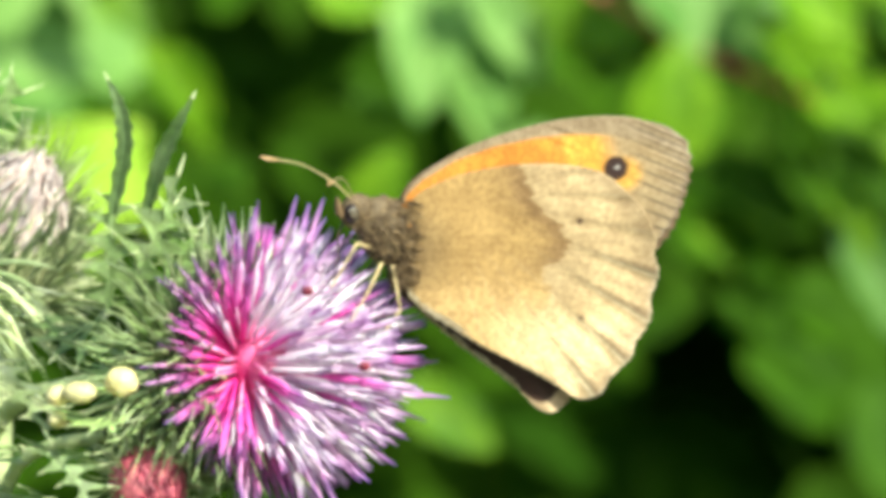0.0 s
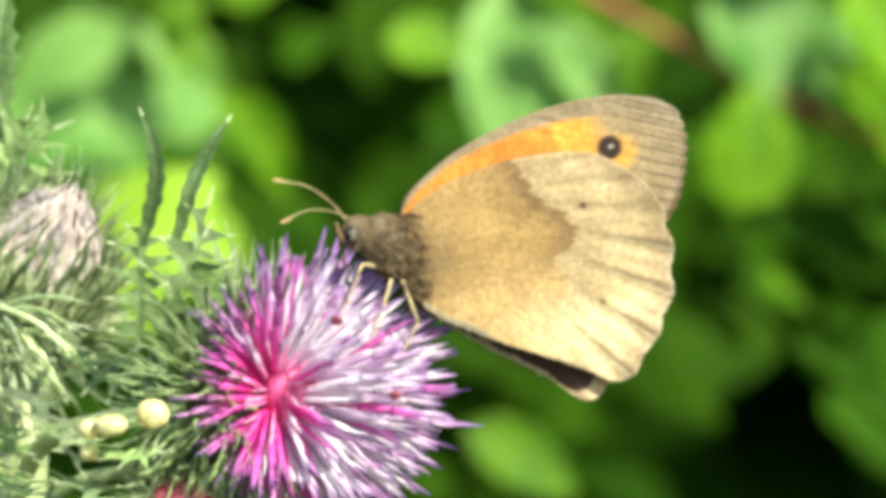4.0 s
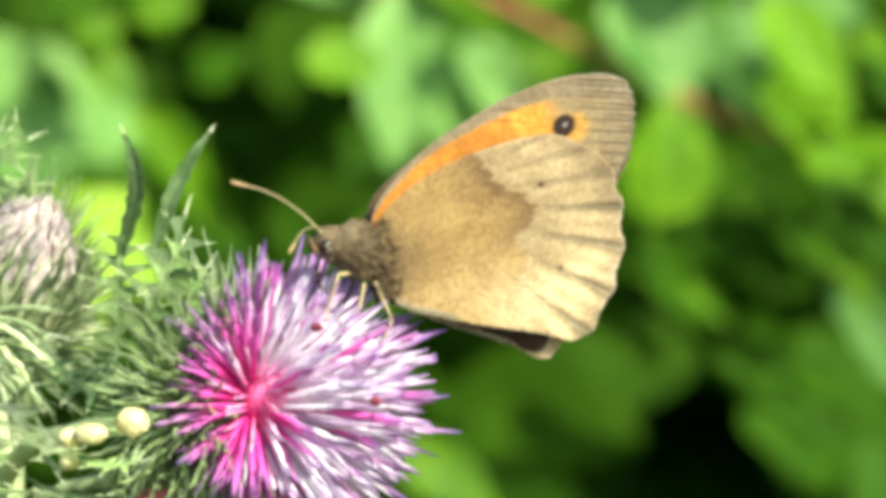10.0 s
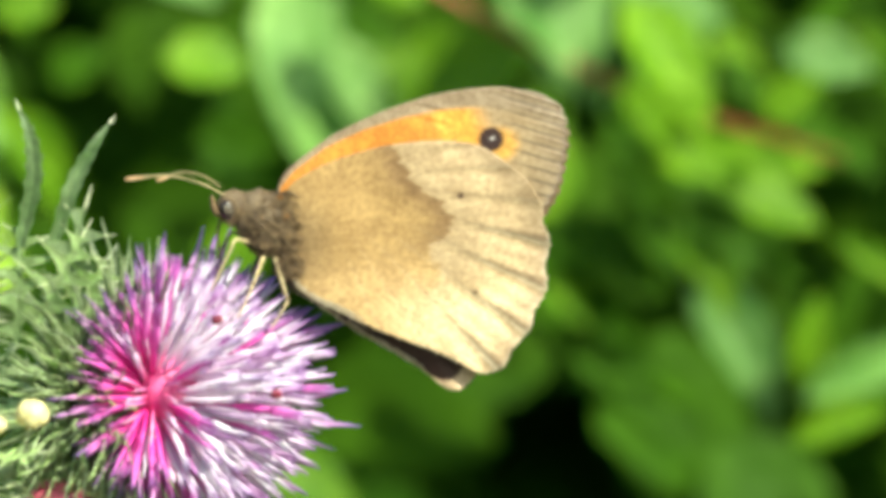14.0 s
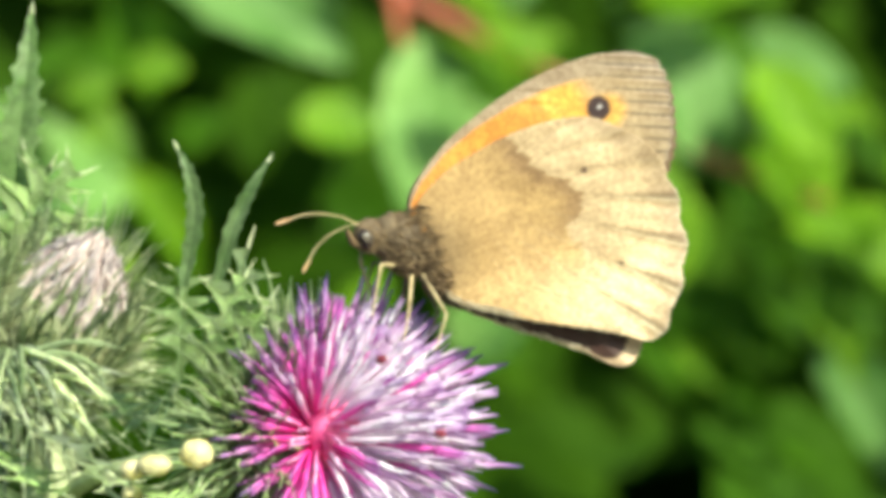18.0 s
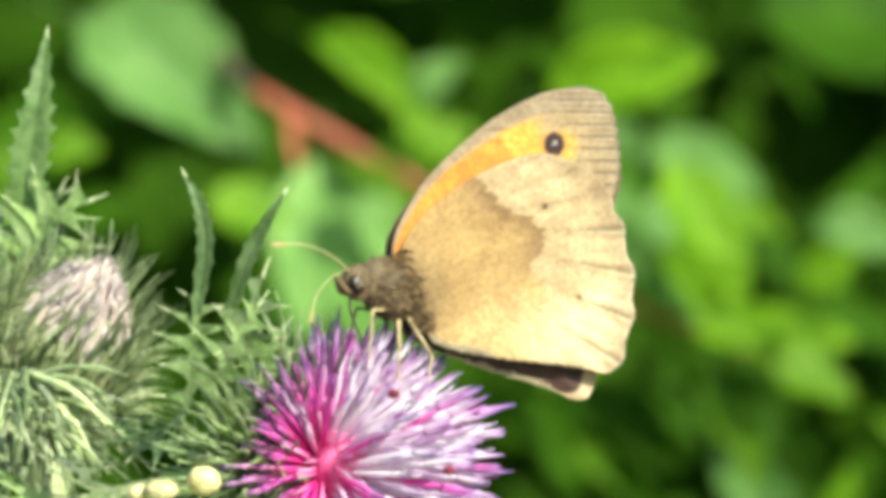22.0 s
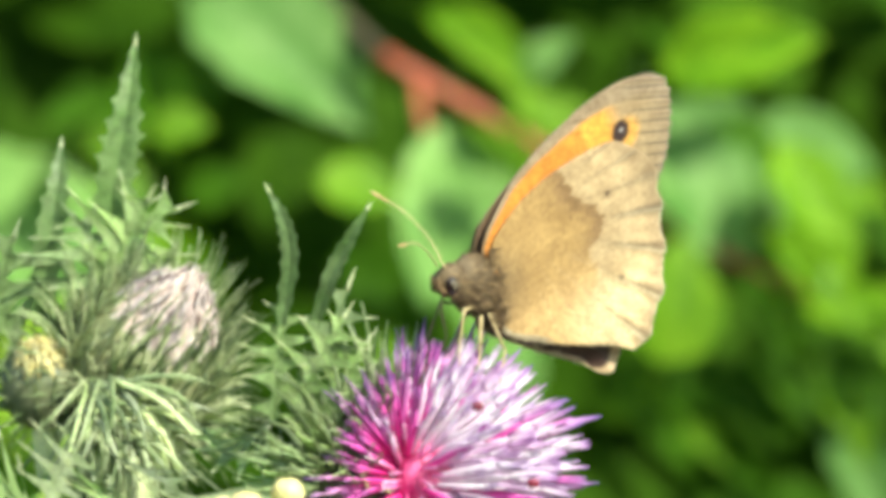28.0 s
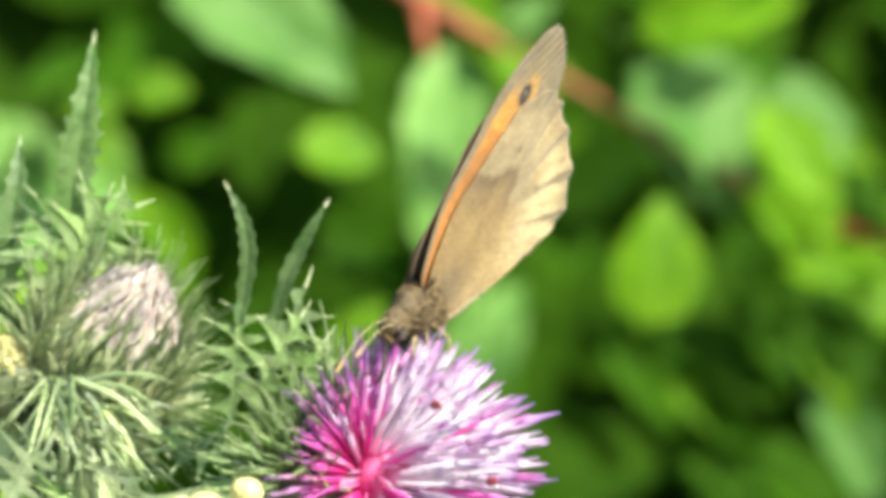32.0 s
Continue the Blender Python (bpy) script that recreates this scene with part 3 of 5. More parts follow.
def spiny_leaf(name, pts, width, lobes, seed, parent=None, face=(0, -1, 0.3), spine=1.6, label="", lobe=1.0, material=None):
    """A stiff leaf along a curve (mm): a folded blade with toothed lobes, each tooth drawn out to a spine."""
    rnd = random.Random(seed)
    width *= 0.78 if lobe > 1.5 else 1.0
    n = lobes * 4 + 1
    path = curve_pts([at(*p) for p in pts], n)
    bm, spines = bmesh.new(), bmesh.new()
    f0 = Vector(face).normalized()
    rows = []
    for i, c in enumerate(path):
        u = i / (n - 1)
        d = (path[min(i + 1, n - 1)] - path[max(i - 1, 0)]).normalized()
        f = (f0 - d * f0.dot(d)).normalized()
        s = d.cross(f)
        body = width * MM * 0.5 * (math.sin(math.pi * min(1, 0.12 + u * 0.88)) ** 0.8 * (1 - 0.35 * u) + 0.03)
        row = []
        for sgn in (-1, 1):
            tooth = (0.5, 0.85, 1.9, 0.8)[(i + (2 if sgn > 0 else 0)) % 4]
            k = max(0.2, 1 + (tooth - 1) * lobe * rnd.uniform(0.7, 1.2))
            e = c + s * sgn * body * k + f * body * 0.22 * k + d * body * 0.3 * (k - 1)
            row.append((e, k))
            if k > 1.6 and i < n - 1:
                tip = e + ((e - c).normalized() + d * 0.25 + f * rnd.uniform(-0.1, 0.3)).normalized() * spine * MM * rnd.uniform(0.7, 1.2)
                tube(spines, [c.lerp(e, 0.9), e.lerp(tip, 0.2), tip], [0.00012, 0.00007, 0.00001], 5, 5)
        rows.append((bm.verts.new(row[0][0]), bm.verts.new(c.lerp(row[0][0], 0.5) - f * body * 0.03), bm.verts.new(c - f * body * 0.12), bm.verts.new(c.lerp(row[1][0], 0.5) - f * body * 0.03), bm.verts.new(row[1][0])))
    for a, b in zip(rows, rows[1:]):
        for j in range(4):
            bm.faces.new((a[j], a[j + 1], b[j + 1], b[j]))
    bmesh.ops.solidify(bm, geom=bm.faces[:], thickness=0.00018)
    tube(spines, [path[-2], path[-1], path[-1] + (path[-1] - path[-2]).normalized() * spine * 1.3 * MM], [0.00016, 0.00012, 0.00002], 5, 5)
    for b in (bm, spines):
        bmesh.ops.translate(b, verts=b.verts[:], vec=-path[0])
    ob = part(name, bm, material or M_SPINY, parent or thistle, label, smooth=False)
    ob.location = path[0]
    tagged(part("spine_fringe", spines, M_SPINE, ob, "straw-coloured spines"), kind="stuff")
    return ob


def floret_mesh(seed, material, lobes=(1, 2, 2, 3)):
    """A floret 15 mm long: a thin bent tube that swells and parts into narrow lobes."""
    rnd = random.Random(seed)
    bm = bmesh.new()
    b1, b2 = rnd.uniform(-1.5, 1.5), rnd.uniform(-1.0, 1.0)
    pts = [(0, 0, 0), (0.2 * b1, 0.1 * b2, 4), (0.5 * b1, 0.5 * b2, 9), (b1, b2, 12)]
    tube(bm, [Vector(p) * MM for p in pts], [0.00020, 0.00025, 0.00031, 0.00040, 0.00040, 0.00012], 12, 6)
    for k in range(rnd.choice(lobes)):
        a = rnd.uniform(0, 6.28)
        o = Vector((math.cos(a), math.sin(a), 0)) * rnd.uniform(0.3, 0.9)
        e = Vector((b1 * 1.25, b2 * 1.25, 15)) + o * 0.8
        tube(bm, [Vector((b1, b2, 11.4)) * MM, (Vector((b1 * 1.1, b2 * 1.1, 13.3)) + o * 0.45) * MM, e * MM], [0.00029, 0.00027, 0.00007], 7, 6, 0.6)
    return mesh_of("floret", bm, material)


def bract_mesh(name, length, width, seed, material):
    """A narrow bract that ends in a spine, along +Z, bending outward along +X."""
    rnd = random.Random(seed)
    bm = bmesh.new()
    k = rnd.uniform(0.6, 1.5)
    tube(bm, [(0, 0, 0), (0.0002 * k, 0, length * 0.35), (0.0009 * k, 0, length * 0.7), (0.0024 * k, 0.0003, length)], [width * 0.55, width * 0.5, width * 0.28, 0.00003], 9, 6, 0.45)
    return mesh_of(name, bm, material)


PALE_FLORETS = [floret_mesh(s, M_PALE_FLORET) for s in range(9)]
DEEP_FLORETS = [floret_mesh(s + 30, M_DEEP_FLORET) for s in range(9)]
YOUNG_FLORETS = [floret_mesh(s + 90, M_YOUNG_FLORET) for s in range(5)]
RIM_FLORETS = [floret_mesh(s + 60, M_RIM_FLORET, (1, 1, 2)) for s in range(7)]
SHEAF = mesh_of("floret", tube(bmesh.new(), [(0, 0, 0), (0.0004, 0, 0.0026), (0.0001, 0, 0.0054)], [0.00026, 0.00024, 0.00006], 7, 6), M_BUDTOP)
PINK_SHEAF = mesh_of("floret", tube(bmesh.new(), [(0, 0, 0), (0.0005, 0, 0.002), (0.0001, 0, 0.0042)], [0.0006, 0.0005, 0.00025], 7, 6), M_PINK)
YELLOW_SHEAF = mesh_of("floret", tube(bmesh.new(), [(0, 0, 0), (0.0005, 0, 0.002), (0.0001, 0, 0.0042)], [0.0006, 0.0005, 0.00015], 7, 6), M_KNOB)
BRACTS = [bract_mesh("bract", 0.0078 + 0.0006 * (s % 4), 0.00062, s, M_BRACT) for s in range(6)]
PALE_BRACTS = [bract_mesh("bract", 0.0070 + 0.0006 * (s % 4), 0.0008, s + 40, M_SPINY) for s in range(5)]
THIN_BRACTS = [bract_mesh("bract", 0.0062 + 0.0005 * (s % 3), 0.0007, s + 20, M_BRACT) for s in range(5)]


def cap(count, axis, limit, seed, start=0.0):
    """Even directions about an axis, out to limit degrees, with the place in the spiral."""
    rnd = random.Random(seed)
    m = to_axis(axis)
    c0, c1 = math.cos(radians(start)), math.cos(radians(limit))
    for i in range(count):
        z = c0 + (c1 - c0) * (i + 0.5) / count
        a = i * 2.39996 + rnd.uniform(-0.2, 0.2)
        s = math.sqrt(max(0, 1 - z * z))
        yield m @ Vector((s * math.cos(a), s * math.sin(a), z)), math.degrees(math.acos(z))


def stand(place, d, outward, spin=0.0, scale=1.0):
    """The pose of a piece that points along d and bends towards outward."""
    d = d.normalized()
    x = outward - d * outward.dot(d)
    x = x.normalized() if x.length > 1e-6 else d.orthogonal().normalized()
    m = Matrix((x, d.cross(x), d)).transposed().to_4x4()
    return Matrix.Translation(place) @ m @ Matrix.Rotation(spin, 4, "Z") @ Matrix.Scale(scale, 4)


FLOWER_AXIS = Vector((0.74, -0.67, 0.05)).normalized()
FLOWER = at(-7.2, 4.2, 0.5)


def build_flower():
    rnd = random.Random(3)
    head = part("flower_head", blob(bmesh.new(), FLOWER - FLOWER_AXIS * 0.0075, (0.0050, 0.0050, 0.0072), to_axis(FLOWER_AXIS), 0.12), M_BRACT, thistle, "open pink-purple flower head with a spiny green cup")
    for x, y, z in ((0.9, -4.2, 0.1), (-3.6, -4.0, 6.2)):
        part("speck", blob(bmesh.new(), at(x, y, z), (0.0005, 0.0004, 0.00038), None, 0.2), M_SPECK, head, "tiny dark red speck")
    part("receptacle", blob(bmesh.new(), FLOWER, (0.0032, 0.0032, 0.0019), to_axis(FLOWER_AXIS), 0.3), M_HEART, head, "deep pink heart of the flower")
    def reach(d):
        return 10.8 + 2.6 * max(0.0, d.x) - 1.8 * max(0.0, -d.z) - 1.6 * max(0.0, d.z) - 3.6 * max(0.0, -d.x)

    def fanned(d, loose):
        """A floret's direction: the head has parted towards the viewer, so that its fan is flatter than a ball."""
        d = Vector((d.x + 0.06, d.y * 0.62 + 0.04, d.z)) + Vector((rnd.uniform(-1, 1), rnd.uniform(-1, 1), rnd.uniform(-1, 1))) * loose
        return d.normalized()

    for d, ang in cap(130, FLOWER_AXIS, 80, 14):
        dd = fanned(d, 0.25)
        foot = FLOWER + (d - FLOWER_AXIS * d.dot(FLOWER_AXIS)) * 0.002 - FLOWER_AXIS * 0.001
        placed("floret", rnd.choice(YOUNG_FLORETS), head, stand(foot, dd, d, rnd.uniform(0, 6.28), rnd.uniform(0.28, 0.48)))
    for d, ang in cap(230, FLOWER_AXIS, 92, 24):
        dd = fanned(d, 0.2)
        if dd.x > 0.2 + 0.2 * abs(dd.z) and dd.y > -0.8:
            foot = FLOWER + (d - FLOWER_AXIS * d.dot(FLOWER_AXIS)) * 0.002 - FLOWER_AXIS * 0.001
            placed("floret", rnd.choice(PALE_FLORETS), head, stand(foot, dd, d, rnd.uniform(0, 6.28), rnd.uniform(0.42, 0.70)))
    for d, ang in cap(480, FLOWER_AXIS, 96, 4, 4):
        side = d - FLOWER_AXIS * d.dot(FLOWER_AXIS)
        foot = FLOWER - FLOWER_AXIS * 0.0012 + side * 0.0024
        dd = fanned(d, 0.12)
        if dd.x < -0.93 or dd.y < -0.84:
            continue
        scale = reach(dd) / 15.0 * rnd.uniform(0.72, 1.0)
        fan = math.degrees(math.atan2(dd.z, dd.x)) + rnd.uniform(-9, 9)
        pale = -64 < fan < 78 and rnd.random() < 0.88 or rnd.random() < 0.08
        placed("floret", rnd.choice(PALE_FLORETS if pale else DEEP_FLORETS), head, stand(foot, dd, side, rnd.uniform(0, 6.28), scale))
    for d, ang in cap(110, FLOWER_AXIS, 99, 9, 52):
        side = d - FLOWER_AXIS * d.dot(FLOWER_AXIS)
        dd = fanned(d, 0.15)
        if dd.x < -0.9 or dd.y < -0.6:
            continue
        placed("floret", rnd.choice(RIM_FLORETS), head, stand(FLOWER - FLOWER_AXIS * 0.0018 + side * 0.0026, dd, side, rnd.uniform(0, 6.28), reach(dd) / 15.0 * rnd.uniform(0.92, 1.18)))
    cup = FLOWER - FLOWER_AXIS * 0.0070
    for d, ang in cap(110, Vector((-0.62, -0.62, -0.42)).normalized(), 62, 17):
        out = d + Vector((rnd.uniform(-1, 1), rnd.uniform(-1, 1), rnd.uniform(-1, 1))) * 0.3
        placed("bract", rnd.choice(PALE_BRACTS), head, stand(cup + d * 0.0048, out, d, rnd.uniform(-0.5, 0.5), rnd.uniform(0.6, 0.95)))
    for d, ang in cap(280, -FLOWER_AXIS, 125, 6, 15):
        base = FLOWER - FLOWER_AXIS * 0.0065 + d * 0.0055
        out = (d * 0.85 + FLOWER_AXIS * 0.75 + Vector((rnd.uniform(-1, 1), rnd.uniform(-1, 1), rnd.uniform(-1, 1))) * 0.18).normalized()
        placed("bract", rnd.choice(BRACTS), head, stand(base, out, d, rnd.uniform(-0.5, 0.5), rnd.uniform(0.7, 1.05)))


def build_bud(centre, axis, radius, count, seed, sheaf, skin, label, open_top=45, tips=70, bracts=None, spread=1.0, reach=1.0, crown=0):
    rnd = random.Random(seed)
    axis = Vector(axis).normalized()
    bud = part("bud", blob(bmesh.new(), centre, (radius, radius, radius * 1.1), to_axis(axis), 0.06, seed=seed), skin, thistle, label)
    for d, ang in cap(tips, axis, open_top, seed + 1):
        side = d - axis * d.dot(axis)
        out = (axis * 1.0 - side * 0.75 + Vector((rnd.uniform(-1, 1), rnd.uniform(-1, 1), rnd.uniform(-1, 1))) * 0.12)
        placed("floret", sheaf, bud, stand(centre + d * radius * 0.93, out, d, 0, radius / 0.0075 * rnd.uniform(0.8, 1.1)))
    for d, ang in cap(count, -axis, 180 - open_top * 0.72, seed + 2, 8):
        base = centre + d * radius * 0.97
        up = (axis - d * axis.dot(d))
        up = up.normalized() if up.length > 0.01 else axis
        flare = spread * (0.95 - 0.75 * min(1.0, ang / 110))
        out = (d * (0.22 + flare) + up * 0.9 + Vector((rnd.uniform(-1, 1), rnd.uniform(-1, 1), rnd.uniform(-1, 1))) * 0.14).normalized()
        placed("bract", rnd.choice(bracts or BRACTS), bud, stand(base, out, d, rnd.uniform(-0.5, 0.5), rnd.uniform(0.5, 0.8) * reach * radius / 0.0062))
    for d, ang in cap(crown, axis, 72, seed + 5, 20):
        side = d - axis * d.dot(axis)
        out = axis * 0.9 - side * 0.2 + d * 0.25 + Vector((rnd.uniform(-1, 1), rnd.uniform(-1, 1), rnd.uniform(-1, 1))) * 0.16
        placed("bract", rnd.choice(BRACTS), bud, stand(centre + d * radius * 1.02, out, d, rnd.uniform(-0.5, 0.5), rnd.uniform(0.35, 0.6)))
    if radius > 0.005:
        bm = bmesh.new()
        for d, ang in cap(420, -axis, 150, seed + 3, 30):
            base = centre + d * radius * 0.99
            up = (axis - d * axis.dot(d)).normalized()
            jit = Vector((rnd.uniform(-1, 1), rnd.uniform(-1, 1), rnd.uniform(-1, 1)))
            ln = radius * rnd.uniform(0.3, 0.62)
            lean = 0.75 - 0.45 * min(1.0, ang / 130)
            e = base + (up * (1 - lean) + d * lean + jit * 0.22).normalized() * ln
            tube(bm, [base, base.lerp(e, 0.5) + up * ln * 0.10, e], [0.00022, 0.00016, 0.00003], 5, 4, 0.6)
        tagged(part("bract_fringe", bm, M_SPINE, bud, "fine pale spines over the bud"), kind="stuff")
    return bud


def build_thistle():
    build_flower()
    build_bud(at(-31.4, 42, 9.8), (0.42, -0.6, 0.68), 0.0070, 300, 31, SHEAF, M_BUDSKIN, "round green bud with a greyish purple tip", open_top=62, tips=300, spread=0.6, reach=0.95, crown=60)
    build_bud(at(-39.5, 40, 8.0), (-0.1, -0.7, 0.7), 0.0036, 90, 47, YELLOW_SHEAF, M_BUDSKIN, "small closed yellow-green bud", bracts=THIN_BRACTS, spread=0.3)
    build_bud(at(-17.0, 6, -9.4), (0.36, -0.82, -0.3), 0.0032, 160, 58, PINK_SHEAF, M_PINK, "small bud with a pinkish red tip", open_top=88, tips=130, bracts=THIN_BRACTS, spread=2.0, reach=1.3)
    # stems
    bm = bmesh.new()
    tube(bm, [(-0.030, 0.040, -0.03), (-0.036, 0.038, 0.5), (-0.034, 0.036, 0.92), at(-32, 38, -12), at(-31, 41, 4)], [0.0042, 0.0036, 0.0028, 0.0022, 0.0020], 50, 10)
    part("stem", bm, M_STEM, thistle)
    bm = bmesh.new()
    tube(bm, [at(-33, 37, -9), at(-29, 26, -3.2), at(-23, 19, -1.4), at(-15, 17, 0.4)], [0.0008, 0.0008, 0.0008, 0.0012], 16, 10)
    part("side_stem", bm, M_STEM, thistle)
    bm = bmesh.new()
    tube(bm, [at(-34, 36, -30), at(-29.4, 16, -10.8), at(-25.6, 10, -6.4), at(-20.5, 9, -5.5)], [0.0007, 0.0006, 0.0005, 0.0006], 16, 8)
    part("side_stem", bm, M_STEM, thistle)
    bm = bmesh.new()
    tube(bm, [at(-33, 38, -6), at(-38, 40, -2), at(-39.5, 40.5, 6)], [0.0014, 0.0012, 0.0012], 12, 8)
    part("side_stem", bm, M_STEM, thistle)
    # pale knobs on the side stem
    for k, (x, z, r, q) in enumerate(((-18.7, -0.9, 1.3, 1.05), (-22.1, -1.7, 0.95, 1.5), (-23.9, -2.0, 0.9, 1.1), (-24.0, -3.9, 0.75, 1.1))):
        part("knob", blob(bmesh.new(), at(x, -2 + k, z), (r * q * MM, r * MM, r * 0.92 * MM), None, 0.12, seed=k), M_KNOB, thistle, "pale yellow knob on the stem")
    # tiny yellow-green buds low beside the stem
    for k, (x, z) in enumerate(((-38.8, -0.5), (-37.6, -1.3), (-39.4, -2.0), (-38.0, -2.9), (-36.9, -2.4), (-39.0, -3.9), (-37.4, -4.1))):
        part("tiny_bud", blob(bmesh.new(), at(x, 30 - k * 0.4, z), (0.0008, 0.0007, 0.00095), None, 0.3, 12, 8, seed=k), M_LIMEBUD, thistle, "tiny yellow-green bud")
    # tall pointed leaves
    spiny_leaf("leaf", [(-34.2, 42, 21), (-33.5, 41, 26.4), (-32.8, 41, 31.1), (-32.1, 42, 37.4)], 3.7, 9, 1, spine=0.55, lobe=0.3, material=M_TALL)
    spiny_leaf("leaf", [(-39.9, 43, 13), (-39.2, 42, 20), (-38.5, 42, 25), (-38.3, 43, 28.6)], 2.7, 8, 2, spine=0.5, lobe=0.28, material=M_TALL)
    swaying = [
        spiny_leaf("leaf", [(-19.4, 2, 12.6), (-18.5, 1, 18), (-18.9, 0, 21.4), (-20.0, 0, 23.8)], 1.55, 8, 3, spine=0.5, lobe=0.26, material=M_TALL),
        spiny_leaf("leaf", [(-16.7, 3, 12.6), (-15.3, 1, 16.8), (-13.7, 0, 19.9), (-12.2, 0, 22.3)], 1.5, 8, 4, spine=0.45, lobe=0.22, material=M_TALL),
    ]
    # long bracts that arch away from under the large bud
    rnd = random.Random(91)
    for k in range(150):
        a = radians(rnd.uniform(-125, -4))
        root = at(-34.4 + rnd.uniform(-1.6, 2.2), 33 + rnd.uniform(-4, 2), 6.0 + rnd.uniform(-1.8, 2.6))
        out = Vector((math.cos(a), -rnd.uniform(0.3, 0.9), math.sin(a)))
        ln = rnd.uniform(6.0, 9.0 - 4.0 * math.sin(a)) * MM
        tip = root + out.normalized() * ln + Vector((0.0, 0.0, rnd.uniform(-0.2, 0.25) * ln))
        mid = root.lerp(tip, 0.55) + Vector((0.04, -0.2, 0.09)) * ln
        bm = tube(bmesh.new(), [root, mid, tip], [0.00030, 0.00032, 0.00022, 0.00003], 9, 5, 0.5)
        part("bract", bm, rnd.choice((M_BRACT, M_BRACT, M_ARCH)), thistle)
    # lobed leaves about the buds and along the stems
    for k, (pts, width, lobes) in enumerate((
        ([(-34.5, 42, 16.5), (-33, 41, 20), (-31.1, 40, 22.0), (-27.9, 40, 23.3)], 4.6, 4),
        ([(-34.5, 42, 16), (-35.6, 41, 19.5), (-36.3, 41, 21.3), (-37.4, 41, 22.6)], 5.4, 4),
        ([(-33.5, 42, 17), (-32.4, 41, 20), (-31.6, 41, 22.4), (-30.7, 40, 24.2)], 4.0, 3),
        ([(-41, 45, 10), (-43, 42, 14), (-43, 41, 18), (-42, 40, 21)], 5.5, 4),
        ([(-19.9, 6, 5), (-19.7, 4, 9), (-19.4, 3, 12), (-19.2, 3, 14.6)], 2.9, 5),
        ([(-16.2, 6, 9), (-15.6, 4, 11), (-14.8, 3, 13.6), (-13.9, 3, 16.2)], 2.2, 3),
        ([(-18.4, 6, 6), (-16.8, 4, 9), (-15.4, 3, 11.6), (-14.2, 3, 13.6)], 2.7, 4),
        ([(-16.4, 7, 5.5), (-14.6, 5, 8), (-13.4, 4, 10), (-12.3, 4, 11.6)], 2.4, 4),
        ([(-17.4, 8, 3), (-15.4, 6, 5.6), (-13.6, 5, 7.8), (-12.2, 5, 9.2)], 2.8, 4),
        ([(-25.8, 16, 4.4), (-24.0, 12, 2.4), (-21.2, 10, 1.9), (-18.6, 9, 3.0)], 2.6, 7),
        ([(-19, 16, -4), (-16, 12, -7), (-13, 11, -10), (-11, 11, -14)], 3.5, 5),
        ([(-33.5, 36, -20), (-28, 26, -20), (-22, 20, -22), (-16, 18, -28)], 5.0, 6),
        ([(-35, 36, -60), (-30, 24, -55), (-20, 16, -58), (-10, 14, -70)], 12.0, 8),
        ([(-35, 36, -110), (-42, 46, -100), (-58, 56, -105), (-80, 60, -130)], 20.0, 9),
        ([(-35, 36, -200), (-20, 20, -180), (0, 5, -190), (25, 0, -230)], 26.0, 10),
    )):
        spiny_leaf("leaf", pts, width * 1.2, lobes, 60 + k, face=(0.35, -1, 0.6), spine=1.0, lobe=2.3)
    # broad pale leaves under the large bud, turned to the sun and painted brighter for it
    for k, (pts, width, lobes, stuff) in enumerate((
        ([(-33, 21, 2.0), (-31.5, 16, 1.2), (-29.0, 12, 0.0), (-25.6, 9, -2.4)], 3.6, 5, M_ARCH),
        ([(-36, 22, 2.4), (-37.4, 17, 0.6), (-38.2, 14, -1.6), (-38.6, 12, -4.0)], 3.6, 5, M_ARCH),
        ([(-35, 21, 0.0), (-34.0, 16, -1.4), (-32.0, 13, -3.0), (-29.4, 11, -4.0)], 3.8, 5, M_SPINY),
        ([(-30, 12, -0.6), (-28.4, 6, -1.2), (-26.4, 3, -2.8), (-24.8, 1, -5.2)], 3.0, 5, M_ARCH),
        ([(-34, 18, -4), (-32.6, 12, -5.6), (-30.2, 8, -7.0), (-27.2, 5, -7.4)], 4.4, 5, M_SPINY),
        ([(-36, 20, -6), (-37.4, 14, -8), (-37.6, 11, -10.6), (-36.8, 9, -13.5)], 4.6, 5, M_ARCH),
        ([(-32, 14, -8), (-30.2, 8, -9.4), (-28.0, 4, -11.4), (-26.4, 2, -14.4)], 3.8, 5, M_ARCH),
        ([(-27, 6, -5.6), (-24.6, 1, -6.8), (-22.4, -1, -8.8), (-21.0, -2, -11.6)], 3.2, 6, M_SPINY),
        ([(-24.8, 4, -3.0), (-22.6, 0, -4.0), (-20.4, -2, -4.4), (-18.0, -3, -4.0)], 2.6, 6, M_SPINY),
        ([(-33, 16, -13), (-31, 10, -15), (-28, 6, -17), (-24, 4, -20)], 5.0, 6, M_SPINY),
        ([(-40, 22, -2), (-42, 18, -1), (-44.4, 16, -1.2), (-47, 15, -3)], 4.6, 5, M_SPINY),
    )):
        spiny_leaf("leaf", pts, width * 1.25, lobes, 160 + k, face=(0.62, -0.75, 0.62), spine=1.0, lobe=2.0, material=stuff)
    return swaying


swaying_leaves = build_thistle()


